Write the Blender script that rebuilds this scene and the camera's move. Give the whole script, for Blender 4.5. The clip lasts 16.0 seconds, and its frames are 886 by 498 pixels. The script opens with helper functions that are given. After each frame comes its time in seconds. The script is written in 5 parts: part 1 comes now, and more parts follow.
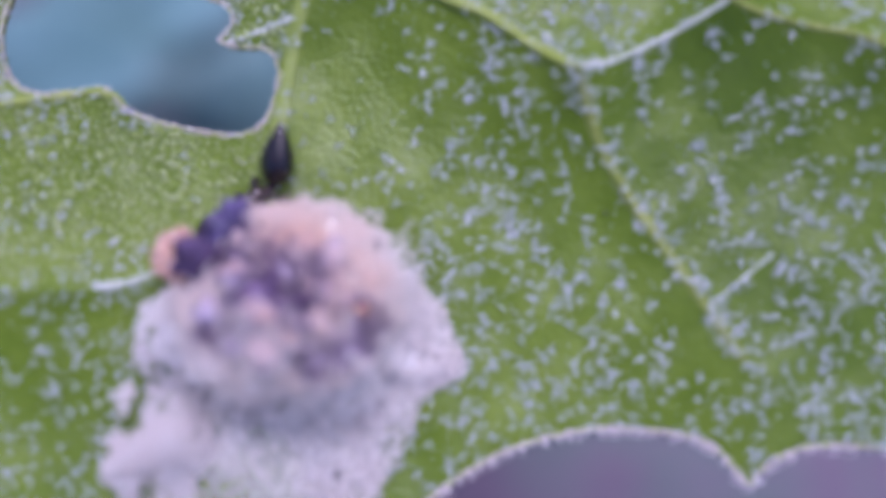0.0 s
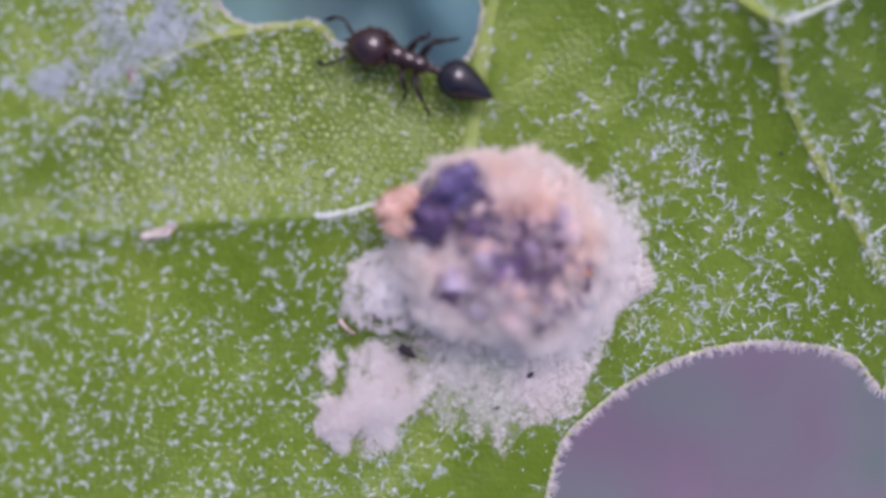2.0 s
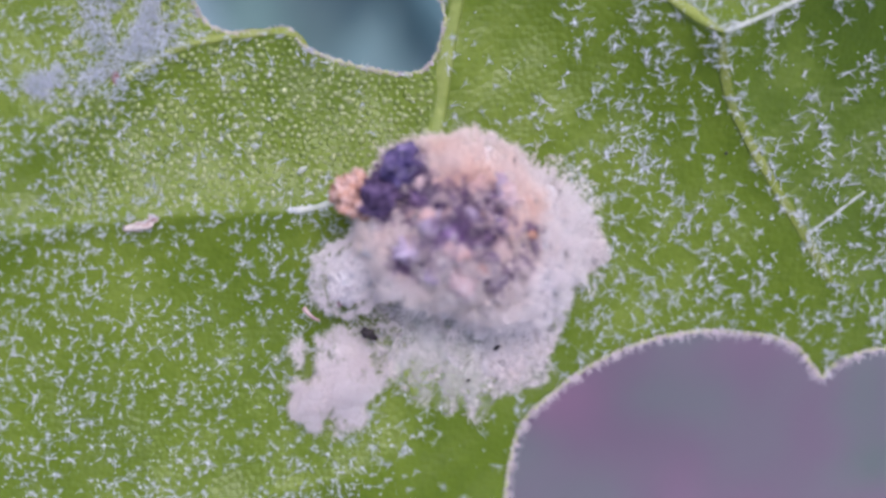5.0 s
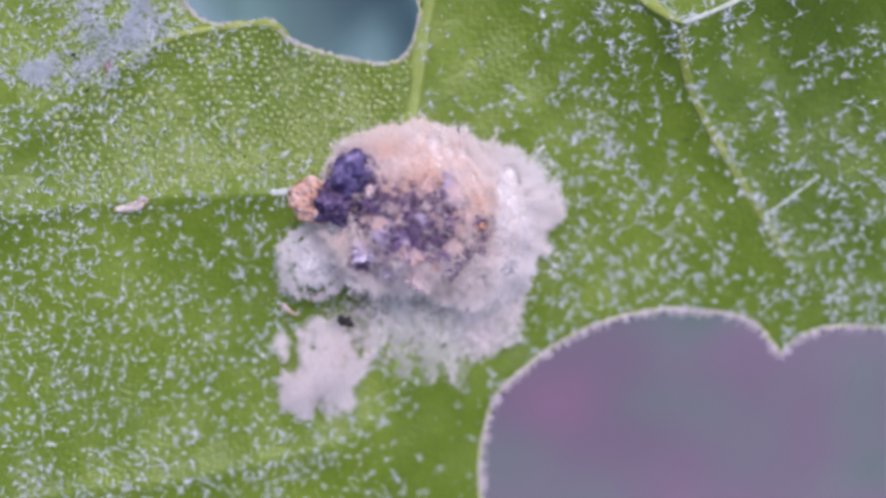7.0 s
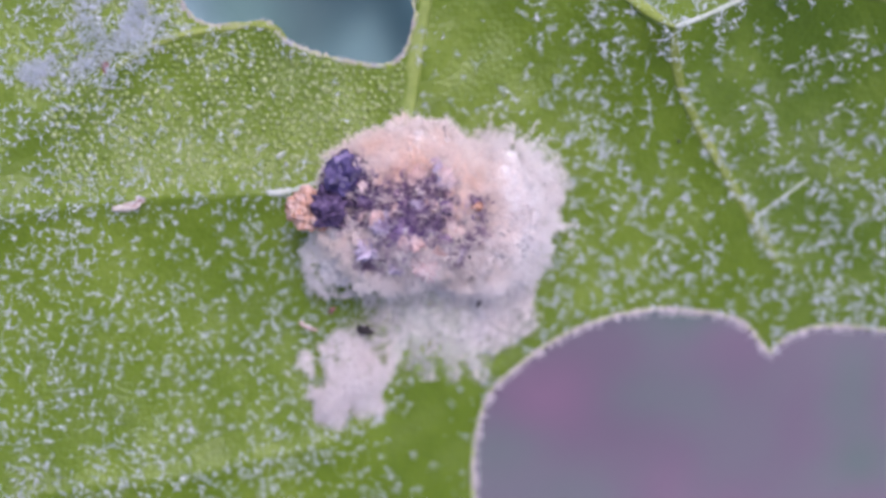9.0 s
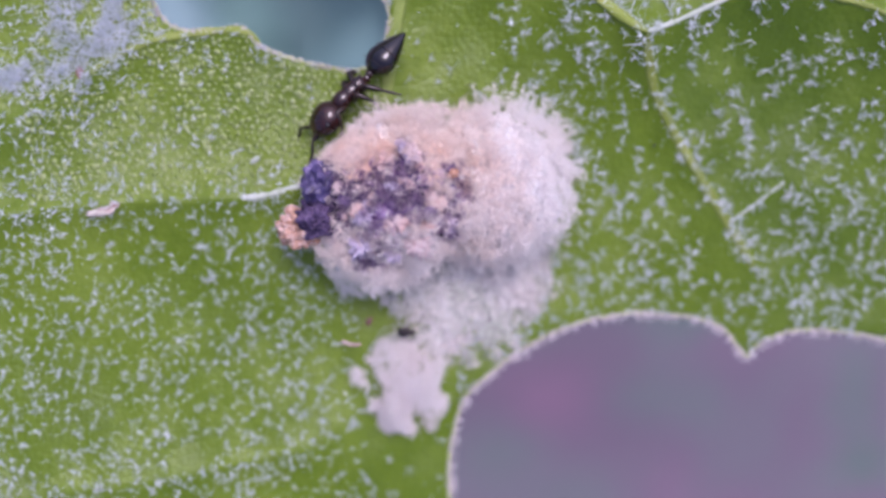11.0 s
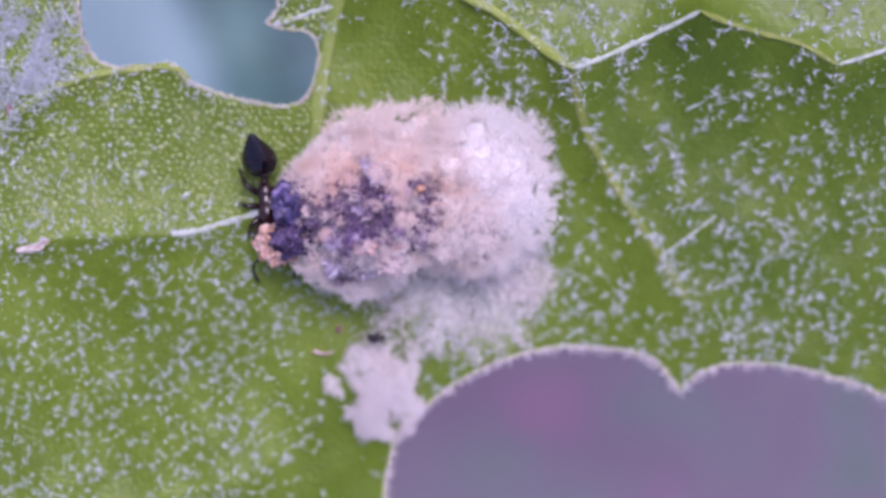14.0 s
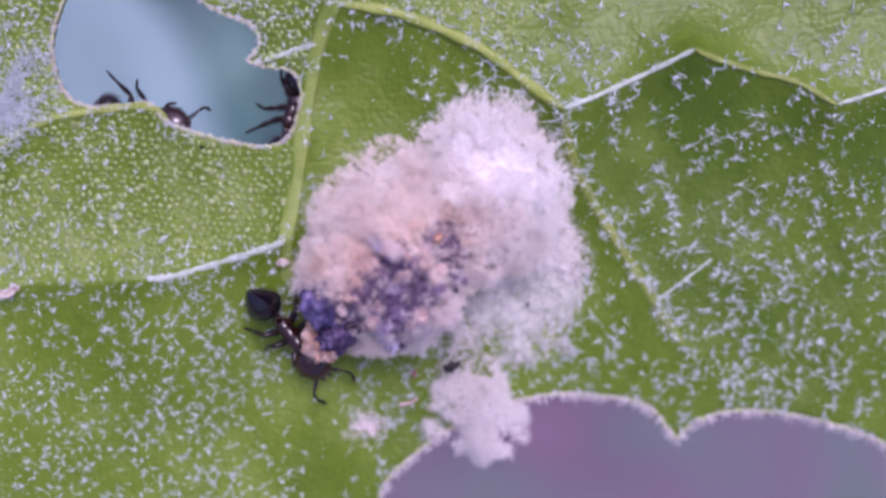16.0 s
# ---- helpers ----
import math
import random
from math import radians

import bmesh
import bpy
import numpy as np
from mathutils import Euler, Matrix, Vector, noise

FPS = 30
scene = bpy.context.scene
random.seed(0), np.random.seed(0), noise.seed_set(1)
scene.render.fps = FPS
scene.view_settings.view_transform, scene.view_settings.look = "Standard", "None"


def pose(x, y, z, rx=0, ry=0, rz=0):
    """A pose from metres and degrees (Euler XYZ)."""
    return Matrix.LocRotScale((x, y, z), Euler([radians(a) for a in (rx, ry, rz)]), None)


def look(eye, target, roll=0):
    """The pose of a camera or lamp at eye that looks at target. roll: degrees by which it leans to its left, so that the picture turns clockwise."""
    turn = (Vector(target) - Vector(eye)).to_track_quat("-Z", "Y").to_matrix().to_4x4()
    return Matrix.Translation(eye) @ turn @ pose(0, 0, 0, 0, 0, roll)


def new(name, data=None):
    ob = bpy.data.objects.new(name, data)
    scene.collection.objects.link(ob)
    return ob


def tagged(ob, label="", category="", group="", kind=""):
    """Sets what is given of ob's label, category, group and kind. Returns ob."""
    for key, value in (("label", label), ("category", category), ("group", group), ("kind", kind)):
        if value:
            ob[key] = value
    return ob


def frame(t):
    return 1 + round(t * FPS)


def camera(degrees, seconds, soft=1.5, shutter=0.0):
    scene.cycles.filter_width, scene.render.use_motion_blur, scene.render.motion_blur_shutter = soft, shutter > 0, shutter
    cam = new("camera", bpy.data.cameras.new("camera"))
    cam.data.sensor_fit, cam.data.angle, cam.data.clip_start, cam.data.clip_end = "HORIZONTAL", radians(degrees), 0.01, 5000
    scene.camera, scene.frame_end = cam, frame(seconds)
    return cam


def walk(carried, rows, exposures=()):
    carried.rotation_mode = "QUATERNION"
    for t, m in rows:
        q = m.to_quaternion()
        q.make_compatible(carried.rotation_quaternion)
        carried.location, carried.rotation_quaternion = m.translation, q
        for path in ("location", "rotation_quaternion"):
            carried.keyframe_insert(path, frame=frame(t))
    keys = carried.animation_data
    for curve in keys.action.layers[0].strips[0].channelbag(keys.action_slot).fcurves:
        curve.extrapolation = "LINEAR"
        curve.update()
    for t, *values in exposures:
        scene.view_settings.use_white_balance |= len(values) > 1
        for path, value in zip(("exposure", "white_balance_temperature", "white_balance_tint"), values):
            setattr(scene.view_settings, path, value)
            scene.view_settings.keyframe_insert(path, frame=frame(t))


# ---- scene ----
MM = 0.001


def mm_pose(x, y, z, rx=0, ry=0, rz=0):
    return pose(x * MM, y * MM, z * MM, rx, ry, rz)


# ---- camera and its way ----
PATH = [
    (0, 3.124, -2.260, 17.335, 13.46, 2.13, -1.13),
    (0.5, 0.373, -0.226, 18.598, 1.07, 2.71, -0.55),
    (1, -0.803, 0.050, 19.203, -0.56, 1.89, -0.45),
    (1.5, -0.992, 0.390, 19.441, -0.37, 0.94, -0.32),
    (2, -1.335, 0.741, 19.438, -0.42, -0.04, -0.20),
    (2.5, -1.278, 0.967, 19.458, -0.78, 0.11, -0.12),
    (3, -1.384, 1.008, 19.448, -0.90, -0.18, -0.07),
    (3.5, -1.346, 0.856, 19.540, -0.52, -0.23, -0.05),
    (4, -1.054, 0.713, 19.938, -0.42, -0.02, -0.04),
    (6.5, -0.134, 0.273, 21.625, -0.56, -0.02, 0.03),
    (7, -0.000, -0.000, 21.853, -0.00, -0.00, -0.00),
    (7.5, -0.091, 0.113, 21.987, -0.38, -0.41, 0.03),
    (8, -0.122, 0.134, 22.053, -0.43, -0.60, 0.10),
    (10.5, 0.337, 0.254, 22.103, -0.50, -0.34, 0.23),
    (11, 0.607, 0.253, 22.102, -0.37, -0.28, 0.15),
    (11.5, 0.907, 0.160, 22.105, 0.04, -0.16, 0.08),
    (12, 1.219, 0.283, 22.097, -0.04, -0.03, -0.02),
    (12.5, 1.513, 0.347, 22.142, 0.07, 0.01, -0.03),
    (13, 1.710, 0.509, 22.155, 0.02, -0.19, 0.02),
    (13.5, 1.981, 0.645, 22.169, 0.15, -0.18, 0.05),
    (14, 2.225, 0.897, 22.158, 0.07, -0.24, 0.05),
    (14.5, 2.400, 0.896, 22.156, 0.76, -0.44, 0.00),
    (15, 2.651, 1.126, 22.146, 0.95, -0.47, -0.02),
    (15.5, 2.814, 1.460, 22.017, 0.95, -0.52, -0.02),
    (16, 2.410, 1.427, 21.386, 1.36, -0.54, -0.04),
]
cam = camera(50, 16.0, soft=3.0)
cam.data.dof.use_dof = True
cam.data.dof.focus_distance = 20.6 * MM
cam.data.dof.aperture_fstop = 33
walk(cam, [(t, mm_pose(x, y, z, rx, ry, rz)) for t, x, y, z, rx, ry, rz in PATH], exposures=[(0, 0.22, 5300, 38), (0.5, 0.08, 5600, 25), (1.0, 0.21, 5730, 28), (1.5, 0.18, 5820, 29), (4, 0.2, 5800, 28), (6.5, 0.26, 5720, 28), (10, 0.3, 5780, 30), (12, 0.24, 5600, 38), (14, 0.25, 5580, 43), (16, 0.24, 5600, 46)])

# ---- sky, sun, exposure ----
world = bpy.data.worlds.new("sky")
scene.world = world
world.use_nodes = True
wn = world.node_tree
sky = wn.nodes.new("ShaderNodeTexSky")
sky.sky_type, sky.sun_disc = "NISHITA", False
sky.air_density, sky.dust_density, sky.ozone_density = 1.0, 6.0, 1.0
sky.sun_elevation, sky.sun_rotation = radians(65), radians(25)
wn.links.new(sky.outputs[0], wn.nodes["Background"].inputs[0])
wn.nodes["Background"].inputs[1].default_value = 0.15
sun = new("sun", bpy.data.lights.new("sun", "SUN"))
sun.data.energy, sun.data.angle, sun.data.color = 1.05, radians(22), (1.0, 0.96, 0.94)
sun.matrix_world = look((0.18, 0.38, 0.91), (0, 0, 0))


# ---- materials ----
def material(name, colours, scale, rough=0.6, bump=0.0, bump_scale=None, translucent=0.0, island=0.0, fine=4.0, spec=0.5, through_colour=None, cells=0.0, deep=0.0, coat=0.0, mottle=0.35):
    """A surface with colours mixed by noise at two scales; scale in features per metre, bump in metres."""
    m = bpy.data.materials.new(name)
    m.use_nodes = True
    nt = m.node_tree
    b = nt.nodes["Principled BSDF"]
    co = nt.nodes.new("ShaderNodeTexCoord")
    n1 = nt.nodes.new("ShaderNodeTexNoise")
    n1.inputs["Scale"].default_value, n1.inputs["Detail"].default_value = scale, 3
    n2 = nt.nodes.new("ShaderNodeTexNoise")
    n2.inputs["Scale"].default_value, n2.inputs["Detail"].default_value = scale * fine, 4
    add = nt.nodes.new("ShaderNodeMath")
    add.operation = "MULTIPLY_ADD"
    add.inputs[1].default_value = mottle
    nt.links.new(co.outputs["Object"], n1.inputs["Vector"])
    nt.links.new(co.outputs["Object"], n2.inputs["Vector"])
    nt.links.new(n2.outputs[0], add.inputs[0])
    nt.links.new(n1.outputs[0], add.inputs[2])
    value = add.outputs[0]
    if island:
        geo = nt.nodes.new("ShaderNodeNewGeometry")
        more = nt.nodes.new("ShaderNodeMath")
        more.operation = "MULTIPLY_ADD"
        more.inputs[1].default_value = island
        nt.links.new(geo.outputs["Random Per Island"], more.inputs[0])
        nt.links.new(value, more.inputs[2])
        sub = nt.nodes.new("ShaderNodeMath")
        sub.operation = "SUBTRACT"
        sub.inputs[1].default_value = island / 2
        nt.links.new(more.outputs[0], sub.inputs[0])
        value = sub.outputs[0]
    ramp = nt.nodes.new("ShaderNodeValToRGB")
    el = ramp.color_ramp.elements
    while len(el) < len(colours):
        el.new(0.5)
    for k, c in enumerate(colours):
        el[k].position = 0.42 + 0.52 * k / max(1, len(colours) - 1)
        el[k].color = (*c, 1)
    nt.links.new(value, ramp.inputs[0])
    nt.links.new(ramp.outputs[0], b.inputs["Base Color"])
    b.inputs["Roughness"].default_value = rough
    b.inputs["Specular IOR Level"].default_value = spec
    if deep:
        b.inputs["Subsurface Weight"].default_value = 1.0
        b.inputs["Subsurface Radius"].default_value = (1.0, 0.92, 0.9)
        b.inputs["Subsurface Scale"].default_value = deep
    if coat:
        b.inputs["Coat Weight"].default_value, b.inputs["Coat Roughness"].default_value, b.inputs["Coat IOR"].default_value = coat, 0.05, 1.55
    last = None
    if bump:
        n3 = nt.nodes.new("ShaderNodeTexNoise")
        n3.inputs["Scale"].default_value, n3.inputs["Detail"].default_value = bump_scale or scale * 6, 4
        nt.links.new(co.outputs["Object"], n3.inputs["Vector"])
        bp = nt.nodes.new("ShaderNodeBump")
        bp.inputs["Distance"].default_value = bump
        nt.links.new(n3.outputs[0], bp.inputs["Height"])
        last = bp
    if cells:
        vo = nt.nodes.new("ShaderNodeTexVoronoi")
        vo.inputs["Scale"].default_value = 1 / cells
        vo.inputs["Randomness"].default_value = 0.85
        nt.links.new(co.outputs["Object"], vo.inputs["Vector"])
        dome = nt.nodes.new("ShaderNodeMath")
        dome.operation = "MULTIPLY_ADD"
        dome.inputs[1].default_value, dome.inputs[2].default_value = -1.0, 1.0
        nt.links.new(vo.outputs["Distance"], dome.inputs[0])
        bc = nt.nodes.new("ShaderNodeBump")
        bc.inputs["Distance"].default_value = cells * 0.15
        nt.links.new(dome.outputs[0], bc.inputs["Height"])
        if last:
            nt.links.new(last.outputs[0], bc.inputs["Normal"])
        last = bc
    if last:
        nt.links.new(last.outputs[0], b.inputs["Normal"])
    if translucent:
        tr = nt.nodes.new("ShaderNodeBsdfTranslucent")
        if through_colour:
            tr.inputs[0].default_value = (*through_colour, 1)
        else:
            nt.links.new(ramp.outputs[0], tr.inputs[0])
        mix = nt.nodes.new("ShaderNodeMixShader")
        mix.inputs[0].default_value = translucent
        nt.links.new(b.outputs[0], mix.inputs[1])
        nt.links.new(tr.outputs[0], mix.inputs[2])
        nt.links.new(mix.outputs[0], nt.nodes["Material Output"].inputs[0])
    return m


def fleece(name, shade, bump=0.0, deep=0.0, translucent=0.0):
    """Wax wool: white to peach and lilac, with dark dirt in it where the points of the mesh carry debris."""
    m = bpy.data.materials.new(name)
    m.use_nodes = True
    nt = m.node_tree
    b = nt.nodes["Principled BSDF"]
    co = nt.nodes.new("ShaderNodeTexCoord")
    geo = nt.nodes.new("ShaderNodeNewGeometry")

    def mixed(fac, low, high):
        mix = nt.nodes.new("ShaderNodeMix")
        mix.data_type = "RGBA"
        for socket, value in ((mix.inputs[0], fac), (mix.inputs[6], low), (mix.inputs[7], high)):
            if isinstance(value, tuple):
                socket.default_value = (*value, 1)
            else:
                nt.links.new(value, socket)
        return mix.outputs[2]

    def grain(scale, low, high):
        n = nt.nodes.new("ShaderNodeTexNoise")
        n.inputs["Scale"].default_value, n.inputs["Detail"].default_value = scale, 4
        nt.links.new(co.outputs["Object"], n.inputs["Vector"])
        mr = nt.nodes.new("ShaderNodeMapRange")
        mr.inputs[1].default_value, mr.inputs[2].default_value = low, high
        nt.links.new(n.outputs[0], mr.inputs[0])
        return mr.outputs[0]

    def stored(key):
        at = nt.nodes.new("ShaderNodeAttribute")
        at.attribute_name = key
        return at.outputs["Fac"]

    pale = mixed(grain(1100, 0.35, 0.65), tuple(shade * k for k in (0.935, 0.905, 0.89)), tuple(shade * k for k in (0.965, 0.95, 0.935)))
    peach = mixed(grain(1700, 0.35, 0.68), tuple(shade * k for k in (0.96, 0.88, 0.83)), tuple(shade * k for k in (0.94, 0.78, 0.67)))
    clean = mixed(stored("warm"), pale, peach)
    dark = mixed(grain(3200, 0.38, 0.66), (0.115, 0.065, 0.18), (0.45, 0.32, 0.54))
    if not bump:
        dark = mixed(geo.outputs["Random Per Island"], dark, (0.55, 0.44, 0.56))
    nt.links.new(mixed(stored("debris"), clean, dark), b.inputs["Base Color"])
    colour = b.inputs["Base Color"].links[0].from_socket
    b.inputs["Roughness"].default_value, b.inputs["Specular IOR Level"].default_value = 0.85, 0.08
    if deep:
        b.inputs["Subsurface Weight"].default_value = 1.0
        b.inputs["Subsurface Radius"].default_value = (1.0, 0.92, 0.9)
        b.inputs["Subsurface Scale"].default_value = deep
    if bump:
        n = nt.nodes.new("ShaderNodeTexNoise")
        n.inputs["Scale"].default_value, n.inputs["Detail"].default_value = 9000, 4
        nt.links.new(co.outputs["Object"], n.inputs["Vector"])
        bp = nt.nodes.new("ShaderNodeBump")
        bp.inputs["Distance"].default_value = bump
        nt.links.new(n.outputs[0], bp.inputs["Height"])
        nt.links.new(bp.outputs[0], b.inputs["Normal"])
    if translucent:
        tr = nt.nodes.new("ShaderNodeBsdfTranslucent")
        nt.links.new(colour, tr.inputs[0])
        mix = nt.nodes.new("ShaderNodeMixShader")
        mix.inputs[0].default_value = translucent
        nt.links.new(b.outputs[0], mix.inputs[1])
        nt.links.new(tr.outputs[0], mix.inputs[2])
        nt.links.new(mix.outputs[0], nt.nodes["Material Output"].inputs[0])
    return m


BLADE = material("leaf_green", [(0.092, 0.158, 0.004), (0.132, 0.214, 0.007), (0.2, 0.29, 0.025)], 330, 0.36, 1.2e-5, 5200, 0.3, fine=13, mottle=0.45, spec=0.42, through_colour=(0.26, 0.39, 0.008), cells=0.000135)


def deepened(m):
    """Multiplies a leaf's colour by a deeper green where its points store a weight for it."""
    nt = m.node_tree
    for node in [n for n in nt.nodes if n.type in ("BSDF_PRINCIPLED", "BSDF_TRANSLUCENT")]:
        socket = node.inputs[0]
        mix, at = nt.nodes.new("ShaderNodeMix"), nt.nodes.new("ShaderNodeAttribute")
        mix.data_type, mix.blend_type, at.attribute_name = "RGBA", "MULTIPLY", "deep_green"
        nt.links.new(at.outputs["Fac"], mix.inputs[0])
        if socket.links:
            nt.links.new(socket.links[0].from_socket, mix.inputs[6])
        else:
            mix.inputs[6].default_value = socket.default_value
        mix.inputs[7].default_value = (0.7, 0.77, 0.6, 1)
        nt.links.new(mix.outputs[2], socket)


deepened(BLADE)
FOLD = material("leaf_fold", [(0.18, 0.25, 0.02), (0.33, 0.38, 0.09)], 1500, 0.5, 2e-5, 9000, 0.25)
VEIN = material("vein_pale_green", [(0.2, 0.29, 0.03), (0.3, 0.38, 0.08)], 1500, 0.5, 2e-5, 9000, 0.25)
WHITE_VEIN = material("vein_white", [(0.36, 0.44, 0.28), (0.62, 0.66, 0.6)], 5000, 0.5, 2.5e-5, 9000, 0.2)
YELLOW_VEIN = material("vein_yellow_green", [(0.22, 0.3, 0.025), (0.4, 0.47, 0.11)], 2000, 0.5, 2e-5, 9000, 0.25)
RIM = material("margin_rim", [(0.42, 0.48, 0.14), (0.66, 0.7, 0.42)], 2500, 0.5, 1e-5, 9000, 0.2)
FRINGE = material("margin_hair", [(0.6, 0.56, 0.54), (0.8, 0.75, 0.76)], 900, 0.4, island=0.5, translucent=0.3)
HAIR = material("plant_hair", [(0.56, 0.64, 0.62), (0.83, 0.87, 0.9)], 900, 0.4, island=0.5, translucent=0.3)
BEAD = material("leaf_bead", [(0.25, 0.35, 0.06), (0.42, 0.5, 0.2)], 2500, 0.25, island=0.6, translucent=0.35, spec=0.9)
SCAR = material("leaf_scar", [(0.32, 0.18, 0.13), (0.52, 0.44, 0.38), (0.6, 0.6, 0.5)], 6000, 0.7, 2e-5)
WOOL = material("loose_wool", [(0.96, 0.9, 0.87), (0.98, 0.94, 0.92)], 900, 0.8, island=0.4, translucent=0.5, spec=0.1)
LILAC_WAX = material("lilac_wax", [(0.6, 0.5, 0.64), (0.82, 0.75, 0.86)], 1500, 0.8, 4e-5, 7000, translucent=0.4, spec=0.1)
PINK_WAX = material("pink_wax", [(0.84, 0.62, 0.56), (0.87, 0.73, 0.71), (0.88, 0.79, 0.83)], 1000, 0.9, island=0.3, translucent=0.45, spec=0.05)
GREY = material("grey_fluff", [(0.2, 0.14, 0.23), (0.42, 0.32, 0.43), (0.68, 0.56, 0.66)], 1800, 0.9, island=0.9, translucent=0.3, spec=0.05)
DARK = material("dark_debris", [(0.03, 0.019, 0.045), (0.1, 0.068, 0.14), (0.24, 0.18, 0.28)], 2500, 0.6, 3e-5, 9000, island=0.6, spec=0.2)
# violet and lilac ramp ends paint the plate's sheen over its dark indigo
INDIGO = material("indigo_shell", [(0.016, 0.011, 0.03), (0.07, 0.052, 0.15), (0.27, 0.21, 0.36)], 2200, 0.38, 7e-5, 6000, spec=0.5)
ORANGE = material("orange_crust", [(0.2, 0.085, 0.045), (0.47, 0.265, 0.18), (0.72, 0.54, 0.47)], 2200, 0.6, 6e-5, 8000)
FELT = fleece("felted_wool", 0.77, bump=4e-5, deep=0.0009)
FLEECE = fleece("wax_wool", 1.02, translucent=0.7)


def wax_film():
    """A thin, torn film of wax wool through which the leaf shows; its points store how much it covers."""
    m = bpy.data.materials.new("wax_film")
    m.use_nodes = True
    nt = m.node_tree
    b = nt.nodes["Principled BSDF"]
    b.inputs["Base Color"].default_value = (0.9, 0.88, 0.84, 1)
    b.inputs["Roughness"].default_value, b.inputs["Specular IOR Level"].default_value = 0.9, 0.05
    co, at = nt.nodes.new("ShaderNodeTexCoord"), nt.nodes.new("ShaderNodeAttribute")
    at.attribute_name = "cover"
    n = nt.nodes.new("ShaderNodeTexNoise")
    n.inputs["Scale"].default_value, n.inputs["Detail"].default_value = 5200, 5
    nt.links.new(co.outputs["Object"], n.inputs["Vector"])
    add, cut = nt.nodes.new("ShaderNodeMath"), nt.nodes.new("ShaderNodeMapRange")
    nt.links.new(n.outputs[0], add.inputs[0])
    nt.links.new(at.outputs["Fac"], add.inputs[1])
    cut.inputs[1].default_value, cut.inputs[2].default_value, cut.inputs[4].default_value = 0.6, 1.3, 0.7
    nt.links.new(add.outputs[0], cut.inputs[0])
    tr, clear = nt.nodes.new("ShaderNodeBsdfTranslucent"), nt.nodes.new("ShaderNodeBsdfTransparent")
    tr.inputs[0].default_value = (0.9, 0.88, 0.84, 1)
    both, mix = nt.nodes.new("ShaderNodeMixShader"), nt.nodes.new("ShaderNodeMixShader")
    both.inputs[0].default_value = 0.45
    nt.links.new(b.outputs[0], both.inputs[1])
    nt.links.new(tr.outputs[0], both.inputs[2])
    nt.links.new(cut.outputs[0], mix.inputs[0])
    nt.links.new(clear.outputs[0], mix.inputs[1])
    nt.links.new(both.outputs[0], mix.inputs[2])
    nt.links.new(mix.outputs[0], nt.nodes["Material Output"].inputs[0])
    return m


FILM = wax_film()
HUSK = material("black_husk", [(0.006, 0.005, 0.006), (0.03, 0.02, 0.018)], 6000, 0.35, 1e-5)
TWIG = material("pinkish_twig", [(0.34, 0.2, 0.18), (0.55, 0.42, 0.39)], 5000, 0.6)
RUST = material("rusty_spot", [(0.16, 0.05, 0.05), (0.4, 0.22, 0.18)], 5000, 0.6)
ANT_BROWN = material("ant_brown", [(0.009, 0.002, 0.002), (0.032, 0.007, 0.005)], 2500, 0.3, spec=0.1, coat=1.0)
ANT_BLACK = material("ant_black", [(0.003, 0.002, 0.004), (0.007, 0.004, 0.007)], 2500, 0.3, spec=0.1, coat=1.0)
ANT_LEG = material("ant_leg", [(0.006, 0.003, 0.003), (0.022, 0.01, 0.007)], 4000, 0.3, spec=0.3, coat=0.3)
GROUND = material("ground_litter", [(0.055, 0.112, 0.08), (0.12, 0.125, 0.136), (0.128, 0.098, 0.132), (0.175, 0.108, 0.158)], 34, 0.9, 2e-3, 60, fine=2.3)
PALE_PLANT = material("pale_undergrowth_leaf", [(0.135, 0.23, 0.24), (0.215, 0.345, 0.35)], 40, 0.6, translucent=0.2)
TEAL_PLANT = material("teal_undergrowth_leaf", [(0.1, 0.22, 0.2), (0.18, 0.34, 0.31)], 40, 0.6, translucent=0.2)
PLANT = material("undergrowth_leaf", [(0.08, 0.18, 0.17), (0.2, 0.36, 0.36)], 40, 0.5, translucent=0.2)


# ---- mesh helpers, in millimetres ----
def mesh_object(name, verts, faces, mat, parent=None, label="", smooth=True):
    """faces: an array of triangles or of quads."""
    verts, faces = np.asarray(verts, np.float32) * MM, np.asarray(faces, np.int32)
    me = bpy.data.meshes.new(name)
    n, k = faces.shape
    smooth = smooth and not (k == 4 and mat in (WOOL, FLEECE, HAIR, FRINGE))
    me.vertices.add(len(verts))
    me.vertices.foreach_set("co", verts.ravel())
    me.loops.add(n * k)
    me.loops.foreach_set("vertex_index", faces.ravel())
    me.polygons.add(n)
    me.polygons.foreach_set("loop_start", np.arange(0, n * k, k, dtype=np.int32))
    me.polygons.foreach_set("use_smooth", np.full(n, smooth))
    me.update(calc_edges=True)
    me.validate()
    me.materials.append(mat)
    ob = new(name, me)
    ob.parent = parent
    return tagged(ob, label)


def part(name, bm, mat, parent, label="", smooth=True):
    """One bmesh, in millimetres, as one mesh object under a thing or a part."""
    bmesh.ops.scale(bm, vec=(MM, MM, MM), verts=bm.verts)
    me = bpy.data.meshes.new(name)
    bm.to_mesh(me)
    bm.free()
    me.polygons.foreach_set("use_smooth", [smooth] * len(me.polygons))
    me.materials.append(mat)
    ob = new(name, me)
    ob.parent = parent
    return tagged(ob, label)


def empty(name, label, category, group="", kind=""):
    return tagged(new(name), label, category, group, kind)


